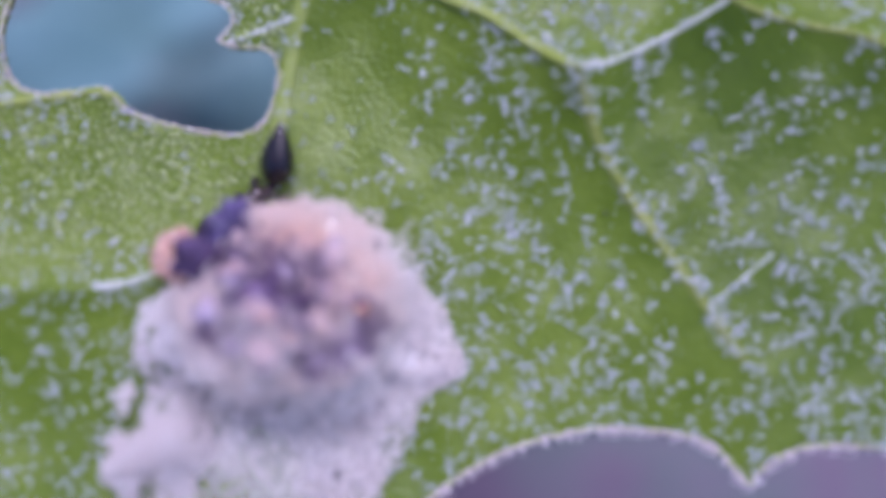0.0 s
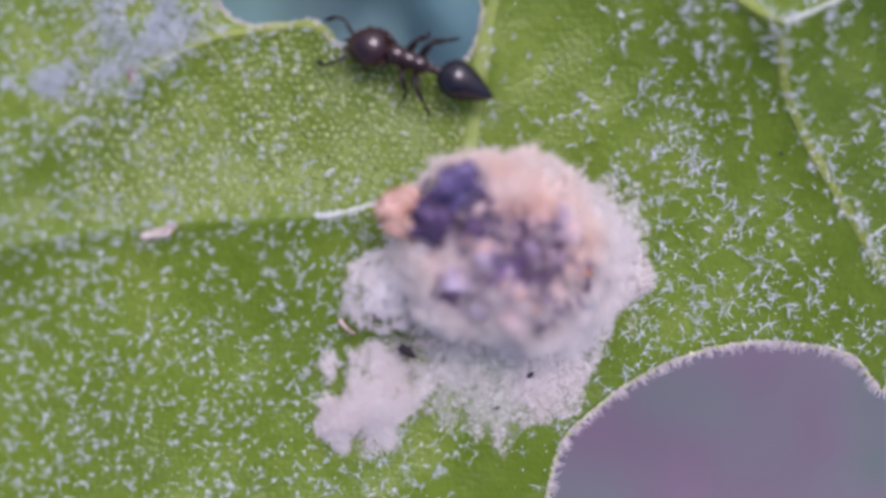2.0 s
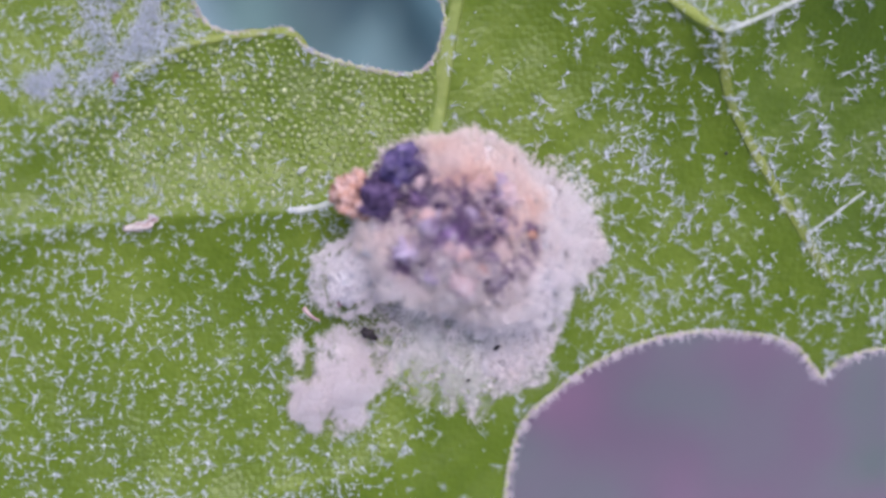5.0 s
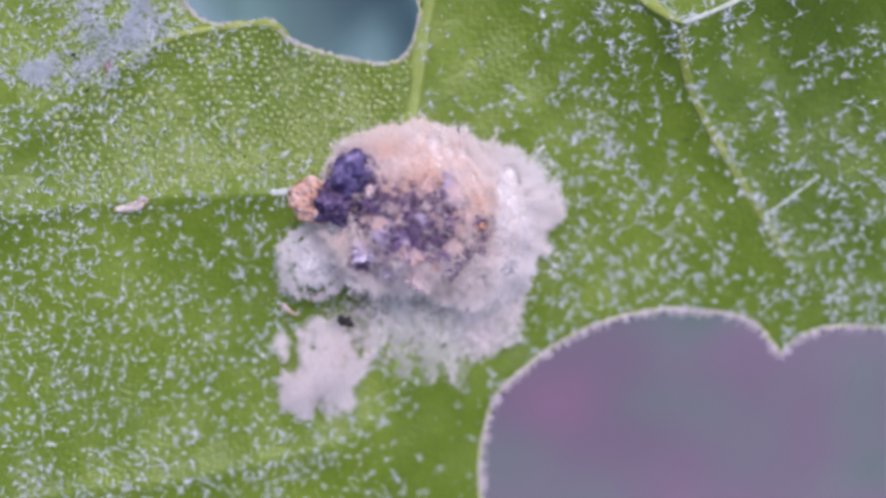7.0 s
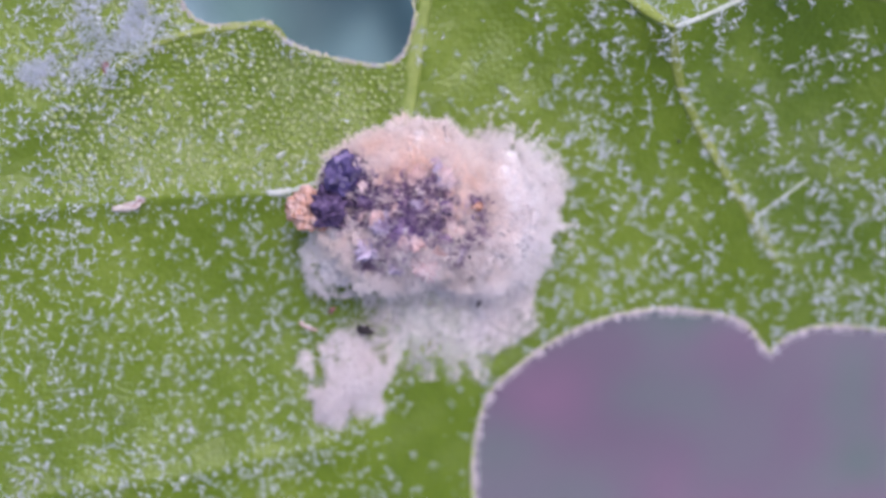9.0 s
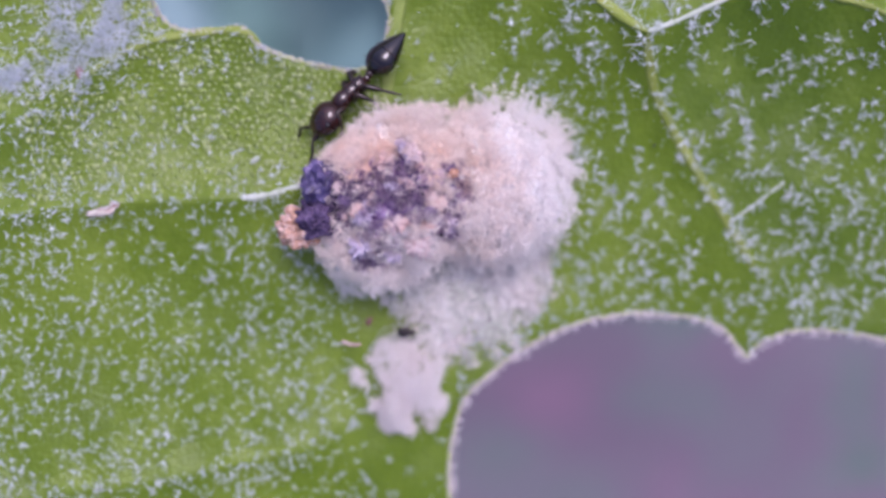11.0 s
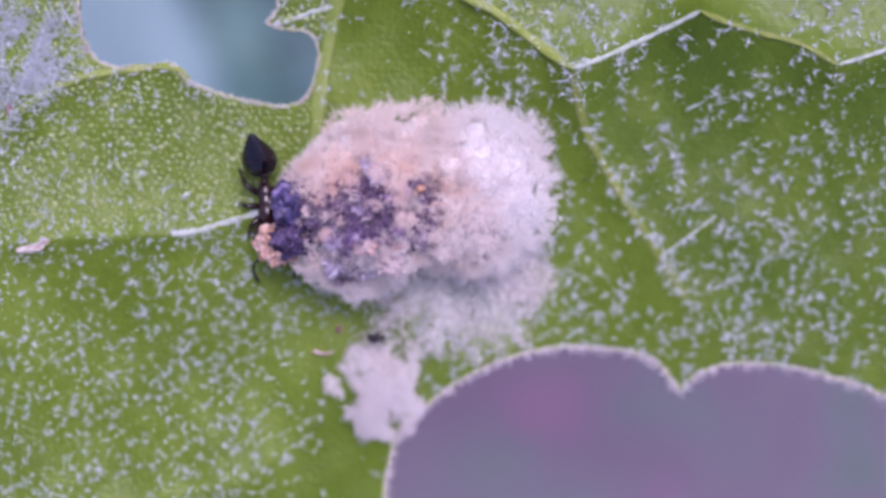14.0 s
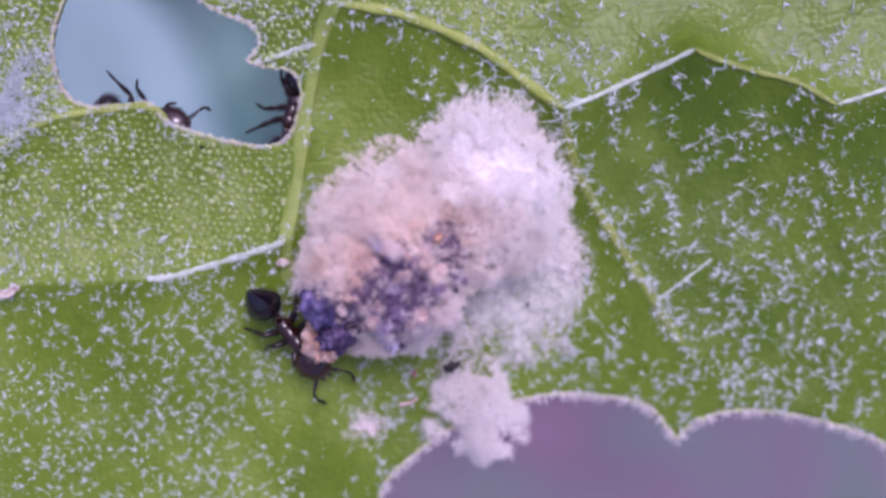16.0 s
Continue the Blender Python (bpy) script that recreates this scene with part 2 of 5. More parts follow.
def spline(points, step=0.06, closed=False):
    """Points along a smooth curve through the given ones (Catmull-Rom), about step apart."""
    p = np.asarray(points, float)
    n = len(p)
    out = []
    for i in range(n if closed else n - 1):
        a, b, c, d = (p[(i + k) % n] if closed else p[min(max(i + k, 0), n - 1)] for k in (-1, 0, 1, 2))
        m = max(2, int(np.linalg.norm(c - b) / step))
        t = np.linspace(0, 1, m, endpoint=False)[:, None]
        out.append(0.5 * (2 * b + (c - a) * t + (2 * a - 5 * b + 4 * c - d) * t**2 + (3 * b - a - 3 * c + d) * t**3))
    if not closed:
        out.append(p[-1:])
    return np.concatenate(out)


def tube(path, radius, sides=8, flat=1.0):
    """A round tube along a path; radius one number or one a point. Returns vertices and quads, with pointed ends."""
    path = np.asarray(path, float)
    n = len(path)
    r = np.broadcast_to(np.asarray(radius, float), (n,))
    along = np.gradient(path, axis=0)
    along /= np.linalg.norm(along, axis=1, keepdims=True) + 1e-12
    up = np.where(np.abs(along[:, 2:]) > 0.9, [[1.0, 0, 0]], [[0, 0, 1.0]])
    side = np.cross(along, up)
    side /= np.linalg.norm(side, axis=1, keepdims=True) + 1e-12
    top = np.cross(side, along)
    ang = np.arange(sides) * 2 * np.pi / sides
    ring = path[:, None] + r[:, None, None] * (np.cos(ang)[None, :, None] * side[:, None] + flat * np.sin(ang)[None, :, None] * top[:, None])
    v = ring.reshape(-1, 3)
    i, j = np.meshgrid(np.arange(n - 1), np.arange(sides), indexing="ij")
    a, b = i * sides + j, i * sides + (j + 1) % sides
    f = np.stack([a, b, b + sides, a + sides], -1).reshape(-1, 4)
    return v, f


def filaments(starts, ways, lengths, radius, curl, rng, segs=3):
    """Thin three-sided tapering threads that curl. Returns vertices and quads."""
    n = len(starts)
    starts, ways = np.asarray(starts, float), np.asarray(ways, float)
    ways = ways / (np.linalg.norm(ways, axis=1, keepdims=True) + 1e-9)
    pts, d = [starts], ways
    bend = rng.normal(size=(n, 3)) * curl
    for _ in range(segs):
        pts.append(pts[-1] + d * (np.asarray(lengths) / segs)[:, None])
        d = d + bend + rng.normal(size=(n, 3)) * curl * 0.5
        d = d / (np.linalg.norm(d, axis=1, keepdims=True) + 1e-9)
    pts = np.stack(pts, 1)
    u = np.cross(ways, rng.normal(size=(n, 3)))
    u /= np.linalg.norm(u, axis=1, keepdims=True) + 1e-9
    w = np.cross(ways, u)
    taper = np.linspace(1, 0.25, segs + 1)
    rings = []
    for a in (0, 2.094, 4.189):
        off = (u * math.cos(a) + w * math.sin(a))[:, None] * (np.asarray(radius).reshape(-1, 1) * taper)[..., None]
        rings.append(pts + off)
    v = np.stack(rings, 2).reshape(-1, 3)
    base = (np.arange(n) * (segs + 1) * 3)[:, None, None]
    i, j = np.meshgrid(np.arange(segs), np.arange(3), indexing="ij")
    a, b = i * 3 + j, i * 3 + (j + 1) % 3
    f = (base + np.stack([a, b, b + 3, a + 3], -1).reshape(1, -1, 4)).reshape(-1, 4)
    return v, f


WAVES = np.random.default_rng(77).normal(size=(12, 3))
SHIFTS = np.random.default_rng(78).uniform(0, 6.28, 12)


def wavy(p, freq, seed=0):
    """Irregular smooth waves in -1 to 1 at points p (n x 3)."""
    w = np.roll(WAVES, seed, 0)[:7] * freq
    return np.clip(np.sin(p @ w.T + SHIFTS[(np.arange(7) + seed) % 12]).sum(1) / 3.0, -1, 1)


def flocs(centres, ways, sizes, count, rng, radius, spread=0.03, lean=0.35, segs=2):
    """Cottony tufts: curling threads that spread from each centre, most of them outwards."""
    idx = np.repeat(np.arange(len(centres)), count)
    d = rng.normal(size=(len(idx), 3))
    d /= np.linalg.norm(d, axis=1, keepdims=True)
    w = np.asarray(ways)[idx]
    side = (d * w).sum(1, keepdims=True)
    d = d - np.where(side < -0.2, 2 * side, 0) * w + lean * w
    ln = np.asarray(sizes)[idx] * rng.uniform(0.4, 1.1, len(idx))
    v, f = filaments(np.asarray(centres)[idx] + rng.normal(size=d.shape) * spread, d, ln, rng.uniform(*radius, len(idx)), 0.6, rng, segs)
    return v, f, np.repeat(idx, (segs + 1) * 3)


def lump(name, size, centre, mat, parent, label="", seed=0, rough=0.2, freq=2.0, level=4, turn=0.0):
    """A rounded, uneven ball; size and centre in millimetres."""
    bm = bmesh.new()
    bmesh.ops.create_icosphere(bm, subdivisions=level, radius=1)
    m = Matrix.Rotation(turn, 3, "Z")
    for v in bm.verts:
        q = Vector(v.co)
        d = 1 + rough * (noise.noise(q * freq + Vector((seed, 0, seed))) + 0.5 * noise.noise(q * freq * 2.7 + Vector((0, seed, 3))))
        v.co = m @ Vector((q.x * size[0] * d, q.y * size[1] * d, q.z * size[2] * d)) + Vector(centre)
    return part(name, bm, mat, parent, label)


def chips(centres, sizes, rng):
    """Small angular flakes. Returns vertices and triangles."""
    o = np.array([(1, 0, 0), (0, 1, 0), (-1, 0, 0), (0, -1, 0), (0, 0, 0.6), (0, 0, -0.6)], float)
    f = np.array([(0, 1, 4), (1, 2, 4), (2, 3, 4), (3, 0, 4), (1, 0, 5), (2, 1, 5), (3, 2, 5), (0, 3, 5)])
    n = len(centres)
    v = o[None] * (0.5 + rng.random((n, 6, 1))) * np.asarray(sizes).reshape(-1, 1, 1)
    q = rng.normal(size=(n, 4))
    q /= np.linalg.norm(q, axis=1, keepdims=True)
    a, b, c, d = q.T
    r = np.stack([1 - 2 * (c * c + d * d), 2 * (b * c - d * a), 2 * (b * d + c * a), 2 * (b * c + d * a), 1 - 2 * (b * b + d * d), 2 * (c * d - b * a), 2 * (b * d - c * a), 2 * (c * d + b * a), 1 - 2 * (b * b + c * c)], -1).reshape(n, 3, 3)
    v = np.einsum("nij,nkj->nki", r, v) + np.asarray(centres)[:, None]
    return v.reshape(-1, 3), (np.arange(n)[:, None, None] * 6 + f[None]).reshape(-1, 3)


def crumbs(centres, sizes, rng):
    """Small rounded uneven grains (distorted icosahedra). Returns vertices and triangles."""
    g = (1 + 5**0.5) / 2
    o = np.array([(-1, g, 0), (1, g, 0), (-1, -g, 0), (1, -g, 0), (0, -1, g), (0, 1, g), (0, -1, -g), (0, 1, -g), (g, 0, -1), (g, 0, 1), (-g, 0, -1), (-g, 0, 1)]) / 1.9
    f = np.array([(0, 11, 5), (0, 5, 1), (0, 1, 7), (0, 7, 10), (0, 10, 11), (1, 5, 9), (5, 11, 4), (11, 10, 2), (10, 7, 6), (7, 1, 8), (3, 9, 4), (3, 4, 2), (3, 2, 6), (3, 6, 8), (3, 8, 9), (4, 9, 5), (2, 4, 11), (6, 2, 10), (8, 6, 7), (9, 8, 1)])
    n = len(centres)
    v = o[None] * (0.6 + 0.8 * rng.random((n, 12, 1))) * (0.6 + 0.8 * rng.random((n, 1, 3))) * np.asarray(sizes).reshape(-1, 1, 1)
    v = v + np.asarray(centres)[:, None]
    return v.reshape(-1, 3), (np.arange(n)[:, None, None] * 12 + f[None]).reshape(-1, 3)


# ---- ground far below the leaf ----
def build_ground():
    bm = bmesh.new()
    bmesh.ops.create_grid(bm, x_segments=80, y_segments=80, size=1)
    for v in bm.verts:
        r = v.co.length
        v.co *= 1 + 60 * r * r
        v.co.z = 0.02 * noise.noise(v.co * 9) - 0.26
    me = bpy.data.meshes.new("ground")
    bm.to_mesh(me)
    bm.free()
    me.materials.append(GROUND)
    tagged(new("ground", me), "blurred purple-grey soil and green litter far below the leaf", "ground", kind="structure")


def build_undergrowth():
    """Broad leaves far below, seen blurred through the hole."""
    r = random.Random(4)
    spots = [(-72, 52, -182, 6, -4, 130), (-60, 64, -188, -8, 5, 60), (-80, 58, -196, 10, -8, 40), (-66, 36, -190, -12, 6, 100), (-92, 40, -200, 5, 10, 160), (-52, 52, -205, 0, 5, 70), (-48, 38, -200, 12, -10, 20), (-48, 50, -186, 4, 4, 80), (-44, 44, -190, -6, 8, 30)]
    for k in range(30):
        spots.append((r.uniform(-95, 5), r.uniform(18, 125), r.uniform(-215, -130), r.uniform(-25, 25), r.uniform(-25, 25), r.uniform(0, 360)))
    for k, spot in enumerate(spots):
        lg = r.uniform(22, 40) if k > 8 else 34
        far = spot[0] / (22 - spot[2])
        pale = far < -0.27 and spot[1] < 72
        mat = PALE_PLANT if pale else TEAL_PLANT if far < -0.19 and spot[1] < 72 else PLANT
        bm = bmesh.new()
        bmesh.ops.create_grid(bm, x_segments=10, y_segments=6, size=1)
        for v in bm.verts:
            u, w = v.co.x, v.co.y
            half = 0.42 * max(0.02, 1 - abs(u) ** 2.2)
            v.co = Vector((u * lg, w * lg * half, -0.12 * lg * u * u + 0.1 * lg * w * w * half))
        bmesh.ops.solidify(bm, geom=bm.faces[:], thickness=0.4)
        ob = part("undergrowth_leaf", bm, mat, None, "blurred pale grey-blue leaf growing below" if pale else "blurred bluish-green leaf growing below")
        tagged(ob, category="leaf", group="leaves growing below")
        rib, quads = tube(spline([(-lg, 0, -0.12 * lg), (0, 0, 0.2), (lg, 0, -0.12 * lg)], 3), 0.7, 6)
        mesh_object("midrib", rib, quads, mat, ob)
        ob.matrix_basis = mm_pose(*spot)


# ---- the leaf ----
OUTER = [(0.9, -6.0), (0.88, -5.2), (0.97, -4.5), (1.24, -3.55), (1.9, -2.88), (2.9, -2.15), (3.97, -1.68), (5.3, -1.43), (6.66, -1.51), (7.5, -1.78), (7.9, -2.22), (8.14, -2.5), (8.3, -2.28), (8.7, -2.01), (9.4, -1.82), (10.65, -1.9), (11.8, -2.16), (12.95, -2.58)]
OUTER_FAR = [(14.2, -3.3), (14.9, -4.0), (15.6, -3.2), (17.6, -2.6), (19.5, -1.2), (20.2, 1.0), (20.8, 4.5), (20.0, 8.0), (18.4, 10.5), (16.0, 13.0), (13.0, 14.2), (9.0, 15.6), (5.0, 15.2), (1.0, 16.4), (-4.0, 15.8), (-8.0, 15.0), (-12.0, 13.2), (-15.0, 11.0), (-17.6, 7.0), (-18.4, 3.0), (-18.0, -1.0), (-16.6, -5.0), (-14.6, -8.4), (-11.5, -10.6), (-7.5, -12.2), (-3.5, -12.6), (-0.8, -11.5), (0.5, -9.5), (1.0, -7.6)]
HOLE = [(-5.72, 7.3), (-5.95, 6.5), (-5.8, 5.6), (-5.4, 5.1), (-4.6, 5.02), (-3.84, 5.1), (-3.5, 4.76), (-2.9, 4.5), (-2.1, 4.32), (-1.35, 4.2), (-0.83, 4.4), (-0.58, 5.0), (-0.54, 5.55), (-0.78, 5.88), (-1.66, 6.06), (-1.42, 6.45), (-1.65, 6.9), (-2.4, 7.2), (-3.2, 7.75), (-4.4, 8.15), (-5.3, 7.95)]
VEINS = {
    "midrib": [(0.55, 8.6), (0.3, 7.35), (0.05, 6.85), (-0.27, 5.9), (-0.54, 4.3), (-0.76, 2.75), (-0.92, 1.6), (-0.7, 0.4), (-0.48, -0.7), (-0.68, -1.7), (-1.08, -2.75), (-1.5, -3.9), (-1.6, -6.2), (-1.4, -10.0)],
    "left_hole": [(-10.5, 1.6), (-8.6, 2.9), (-7.19, 4.03), (-6.1, 4.68), (-4.86, 4.99), (-3.84, 5.06)],
    "left_mid": [(-11.0, 0.4), (-8.5, 0.9), (-6.0, 1.17), (-3.5, 1.28), (-2.4, 1.57), (-1.12, 1.99), (-0.85, 2.15)],
    "left_white": [(-3.9, 1.27), (-3.4, 1.31), (-2.4, 1.6), (-1.12, 2.0), (-0.85, 2.15)],
    "hole_lip": [(-7.3, 3.98), (-6.1, 4.66), (-4.86, 4.97), (-3.84, 5.04), (-3.45, 4.78)],
    "top_fold": [(0.3, 7.2), (1.56, 7.05), (2.68, 6.63), (3.82, 6.0), (5.15, 4.88)],
    "right_fold": [(5.15, 4.88), (5.55, 3.75), (6.2, 2.65), (6.85, 1.65), (7.65, 0.45), (8.2, -0.4)],
    "right_ridge": [(5.15, 4.88), (6.34, 5.41), (7.95, 6.14)],
    "far_fold": [(7.95, 6.14), (9.08, 5.83), (10.21, 5.52), (10.98, 4.96)],
    "far_ridge": [(10.98, 4.98), (12.39, 5.44), (14.5, 6.3)],
    "jut": [(-1.6, 6.04), (-0.9, 6.22), (-0.12, 6.43)],
    "top_light": [(3.6, 6.4), (4.3, 6.9), (5.05, 7.42), (6.0, 8.6)],
    "lower_left": [(-11.5, -6.2), (-8.2, -5.54), (-6.3, -5.4), (-4.8, -5.12), (-2.5, -4.65)],
    "right_small": [(7.45, 0.7), (8.1, 1.2), (8.8, 1.75)],
    "inner_left": [(2.3, 0.9), (4.2, 1.25), (5.7, 1.55)],
    "inner_band": [(-0.5, 3.72), (0.5, 3.66), (1.6, 3.6)],
}
CRESTS = {"left_hole": 0.18, "left_mid": 0.34, "top_fold": 0.32, "right_ridge": 0.34, "far_fold": 0.32, "far_ridge": 0.34, "right_fold": 0.14, "jut": 0.07, "top_light": 0.15, "lower_left": 0.22, "right_small": 0.07, "midrib": 0.09}
CREST_LINES = {k: spline(VEINS[k], 0.25) for k in CRESTS}


def far_from(x, y, line):
    """Distance of points from a polyline, and the signed side."""
    best = np.full(x.shape, 1e9)
    for a, b in zip(line[:-1], line[1:]):
        d = b - a
        u = np.clip(((x - a[0]) * d[0] + (y - a[1]) * d[1]) / (d @ d), 0, 1)
        best = np.minimum(best, np.hypot(x - a[0] - u * d[0], y - a[1] - u * d[1]))
    return best


def leaf_height(x, y):
    """The blade's upper face: a shallow saddle with crests along the veins."""
    x, y = np.asarray(x, float), np.asarray(y, float)
    cx, cy = np.clip(x, -14, 15), np.clip(y, -9, 11)
    z = -0.52 - 0.064 * cx + 0.1057 * cy + 0.0044 * cx * cx + 0.0042 * cx * cy + 0.0008 * cy * cy
    for k, h in CRESTS.items():
        d = far_from(x, y, CREST_LINES[k])
        z = z + h * (1.25 * np.exp(-d / 1.3) + 0.45 * np.exp(-d / 0.35))
    z = z + 0.05 * np.sin(1.7 * x + 0.6 * y) * np.cos(1.3 * y - 0.5 * x) + 0.03 * np.sin(3.9 * x - 1.1 * y + 1) * np.sin(3.1 * y + 0.7 * x) + 0.005 * np.clip(x - 6, 0, 9) ** 2
    return z


def inside(x, y, poly):
    odd = np.zeros(x.shape, bool)
    for (ax, ay), (bx, by) in zip(poly, np.roll(poly, -1, 0)):
        cross = (ay > y) != (by > y)
        odd ^= cross & (x < (bx - ax) * (y - ay) / (by - ay + 1e-12) + ax)
    return odd


OUTLINE = spline(OUTER + OUTER_FAR, 0.09, True)
HOLE_LINE = spline(HOLE, 0.07, True)
rng = np.random.default_rng(5)
HOLE_LINE = HOLE_LINE + rng.normal(size=HOLE_LINE.shape) * 0.012
THICK = 0.2


VEIN_X = [c[::-1] for c in np.array(VEINS["midrib"]).T[::-1]]
LOWER_Y = np.array(VEINS["left_mid"]).T
UPPER_Y = np.array(VEINS["top_fold"] + VEINS["right_ridge"][1:] + VEINS["far_fold"][1:] + VEINS["far_ridge"][1:]).T


def build_leaf():
    from mathutils import geometry
    leaf = empty("leaf", "hairy green lobed leaf with a torn hole and scalloped margin", "leaf", kind="structure")
    # points: fine in the part that is looked at, coarse beyond
    gx, gy = np.meshgrid(np.arange(-11.5, 15, 0.11), np.arange(-7.5, 9, 0.11))
    gx[::2] += 0.055
    fine = np.stack([gx.ravel(), gy.ravel()], 1)
    hx, hy = np.meshgrid(np.arange(-20, 22, 0.6), np.arange(-14, 18, 0.6))
    coarse = np.stack([hx.ravel(), hy.ravel()], 1)
    coarse = coarse[(coarse[:, 0] < -11.6) | (coarse[:, 0] > 15.1) | (coarse[:, 1] < -7.6) | (coarse[:, 1] > 9.1)]
    grid = np.concatenate([fine + rng.normal(size=fine.shape) * 0.012, coarse])
    keep = inside(grid[:, 0], grid[:, 1], OUTLINE) & ~inside(grid[:, 0], grid[:, 1], HOLE_LINE)
    rims = np.concatenate([OUTLINE, HOLE_LINE])
    cell = {(int(a * 20), int(b * 20)) for a, b in rims}
    near = np.array([any((int(a * 20) + i, int(b * 20) + j) in cell for i in (-1, 0, 1) for j in (-1, 0, 1)) for a, b in grid])
    grid = grid[keep & ~near]
    n1, n2 = len(OUTLINE), len(HOLE_LINE)
    pts = np.concatenate([OUTLINE, HOLE_LINE, grid])
    edges = [(i, (i + 1) % n1) for i in range(n1)] + [(n1 + i, n1 + (i + 1) % n2) for i in range(n2)]
    v2, _, tris, *_ = geometry.delaunay_2d_cdt([Vector(p) for p in pts], edges, [], 0, 1e-5)
    v2, tris = np.array([tuple(v) for v in v2]), np.array(tris)
    mid = v2[tris].mean(1)
    tris = tris[inside(mid[:, 0], mid[:, 1], OUTLINE) & ~inside(mid[:, 0], mid[:, 1], HOLE_LINE)]
    z = leaf_height(v2[:, 0], v2[:, 1])
    n = len(v2)
    top = np.column_stack([v2, z])
    v = np.concatenate([top, top - (0, 0, THICK)])
    a, b, c = tris.T
    area = (v2[b, 0] - v2[a, 0]) * (v2[c, 1] - v2[a, 1]) - (v2[b, 1] - v2[a, 1]) * (v2[c, 0] - v2[a, 0])
    tris = np.where((area < 0)[:, None], tris[:, ::-1], tris)
    half = {}
    for t in tris.tolist():
        for i in range(3):
            half[(t[i], t[(i + 1) % 3])] = 1
    wall = [(p, q) for p, q in half if (q, p) not in half]
    sides = [f for p, q in wall for f in ((q, p, p + n), (q, p + n, q + n))]
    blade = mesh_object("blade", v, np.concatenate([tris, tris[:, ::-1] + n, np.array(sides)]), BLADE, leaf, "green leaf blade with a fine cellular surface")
    # deeper green past the right fold and below the upper folds, unevenly
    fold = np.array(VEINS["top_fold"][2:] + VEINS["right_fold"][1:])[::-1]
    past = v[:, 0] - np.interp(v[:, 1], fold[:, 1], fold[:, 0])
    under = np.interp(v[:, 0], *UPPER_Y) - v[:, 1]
    deep_green = np.clip(0.5 + past / 1.6, 0, 1) * np.clip(0.4 + under / 0.8, 0, 1) * (0.85 + 0.3 * wavy(v, 1.3, 4))
    blade.data.attributes.new("deep_green", "FLOAT", "POINT").data.foreach_set("value", np.clip(deep_green, 0, 1).astype(np.float32))
    on = lambda line, up: np.column_stack([line, leaf_height(line[:, 0], line[:, 1]) + up])  # noqa: E731
    # veins
    widths = {"midrib": (0.18, VEIN), "hole_lip": (0.09, YELLOW_VEIN), "left_white": (0.07, WHITE_VEIN), "top_fold": (0.115, YELLOW_VEIN), "right_fold": (0.11, FOLD), "right_ridge": (0.055, WHITE_VEIN), "far_fold": (0.07, FOLD), "far_ridge": (0.045, WHITE_VEIN), "jut": (0.07, WHITE_VEIN), "top_light": (0.06, VEIN), "right_small": (0.045, WHITE_VEIN), "inner_left": (0.035, WHITE_VEIN), "inner_band": (0.05, VEIN)}
    for k, (w, mat) in widths.items():
        line = spline(VEINS[k], 0.1)
        if k == "midrib":
            line = line[line[:, 1] > 0.6]
        s = np.linspace(0, 1, len(line))
        r = w * np.clip(np.minimum(s, 1 - s) * 12 + 0.15, 0, 1) * (1 + (0.03 if k in ("midrib", "right_fold") else 0.18) * np.sin(s * 37 + len(k)))
        p, f = tube(on(line, -0.035 if mat is VEIN else -0.02), r, 10, 0.22 if k in ("midrib", "right_fold") else 0.5)
        mesh_object("vein", p, f, mat, leaf, "whitish raised leaf vein" if mat is WHITE_VEIN else "pale yellow-green raised leaf vein")
    # thickened margins
    for line, w in ((OUTLINE, 0.05), (HOLE_LINE, 0.04)):
        ring = np.concatenate([line, line[:2]])
        p, f = tube(on(ring, -0.03), w * (1 + 0.25 * np.sin(np.arange(len(ring)) * 1.9)), 7)
        mesh_object("margin", p, f, RIM, leaf, "pale yellow-green leaf margin")
    return leaf


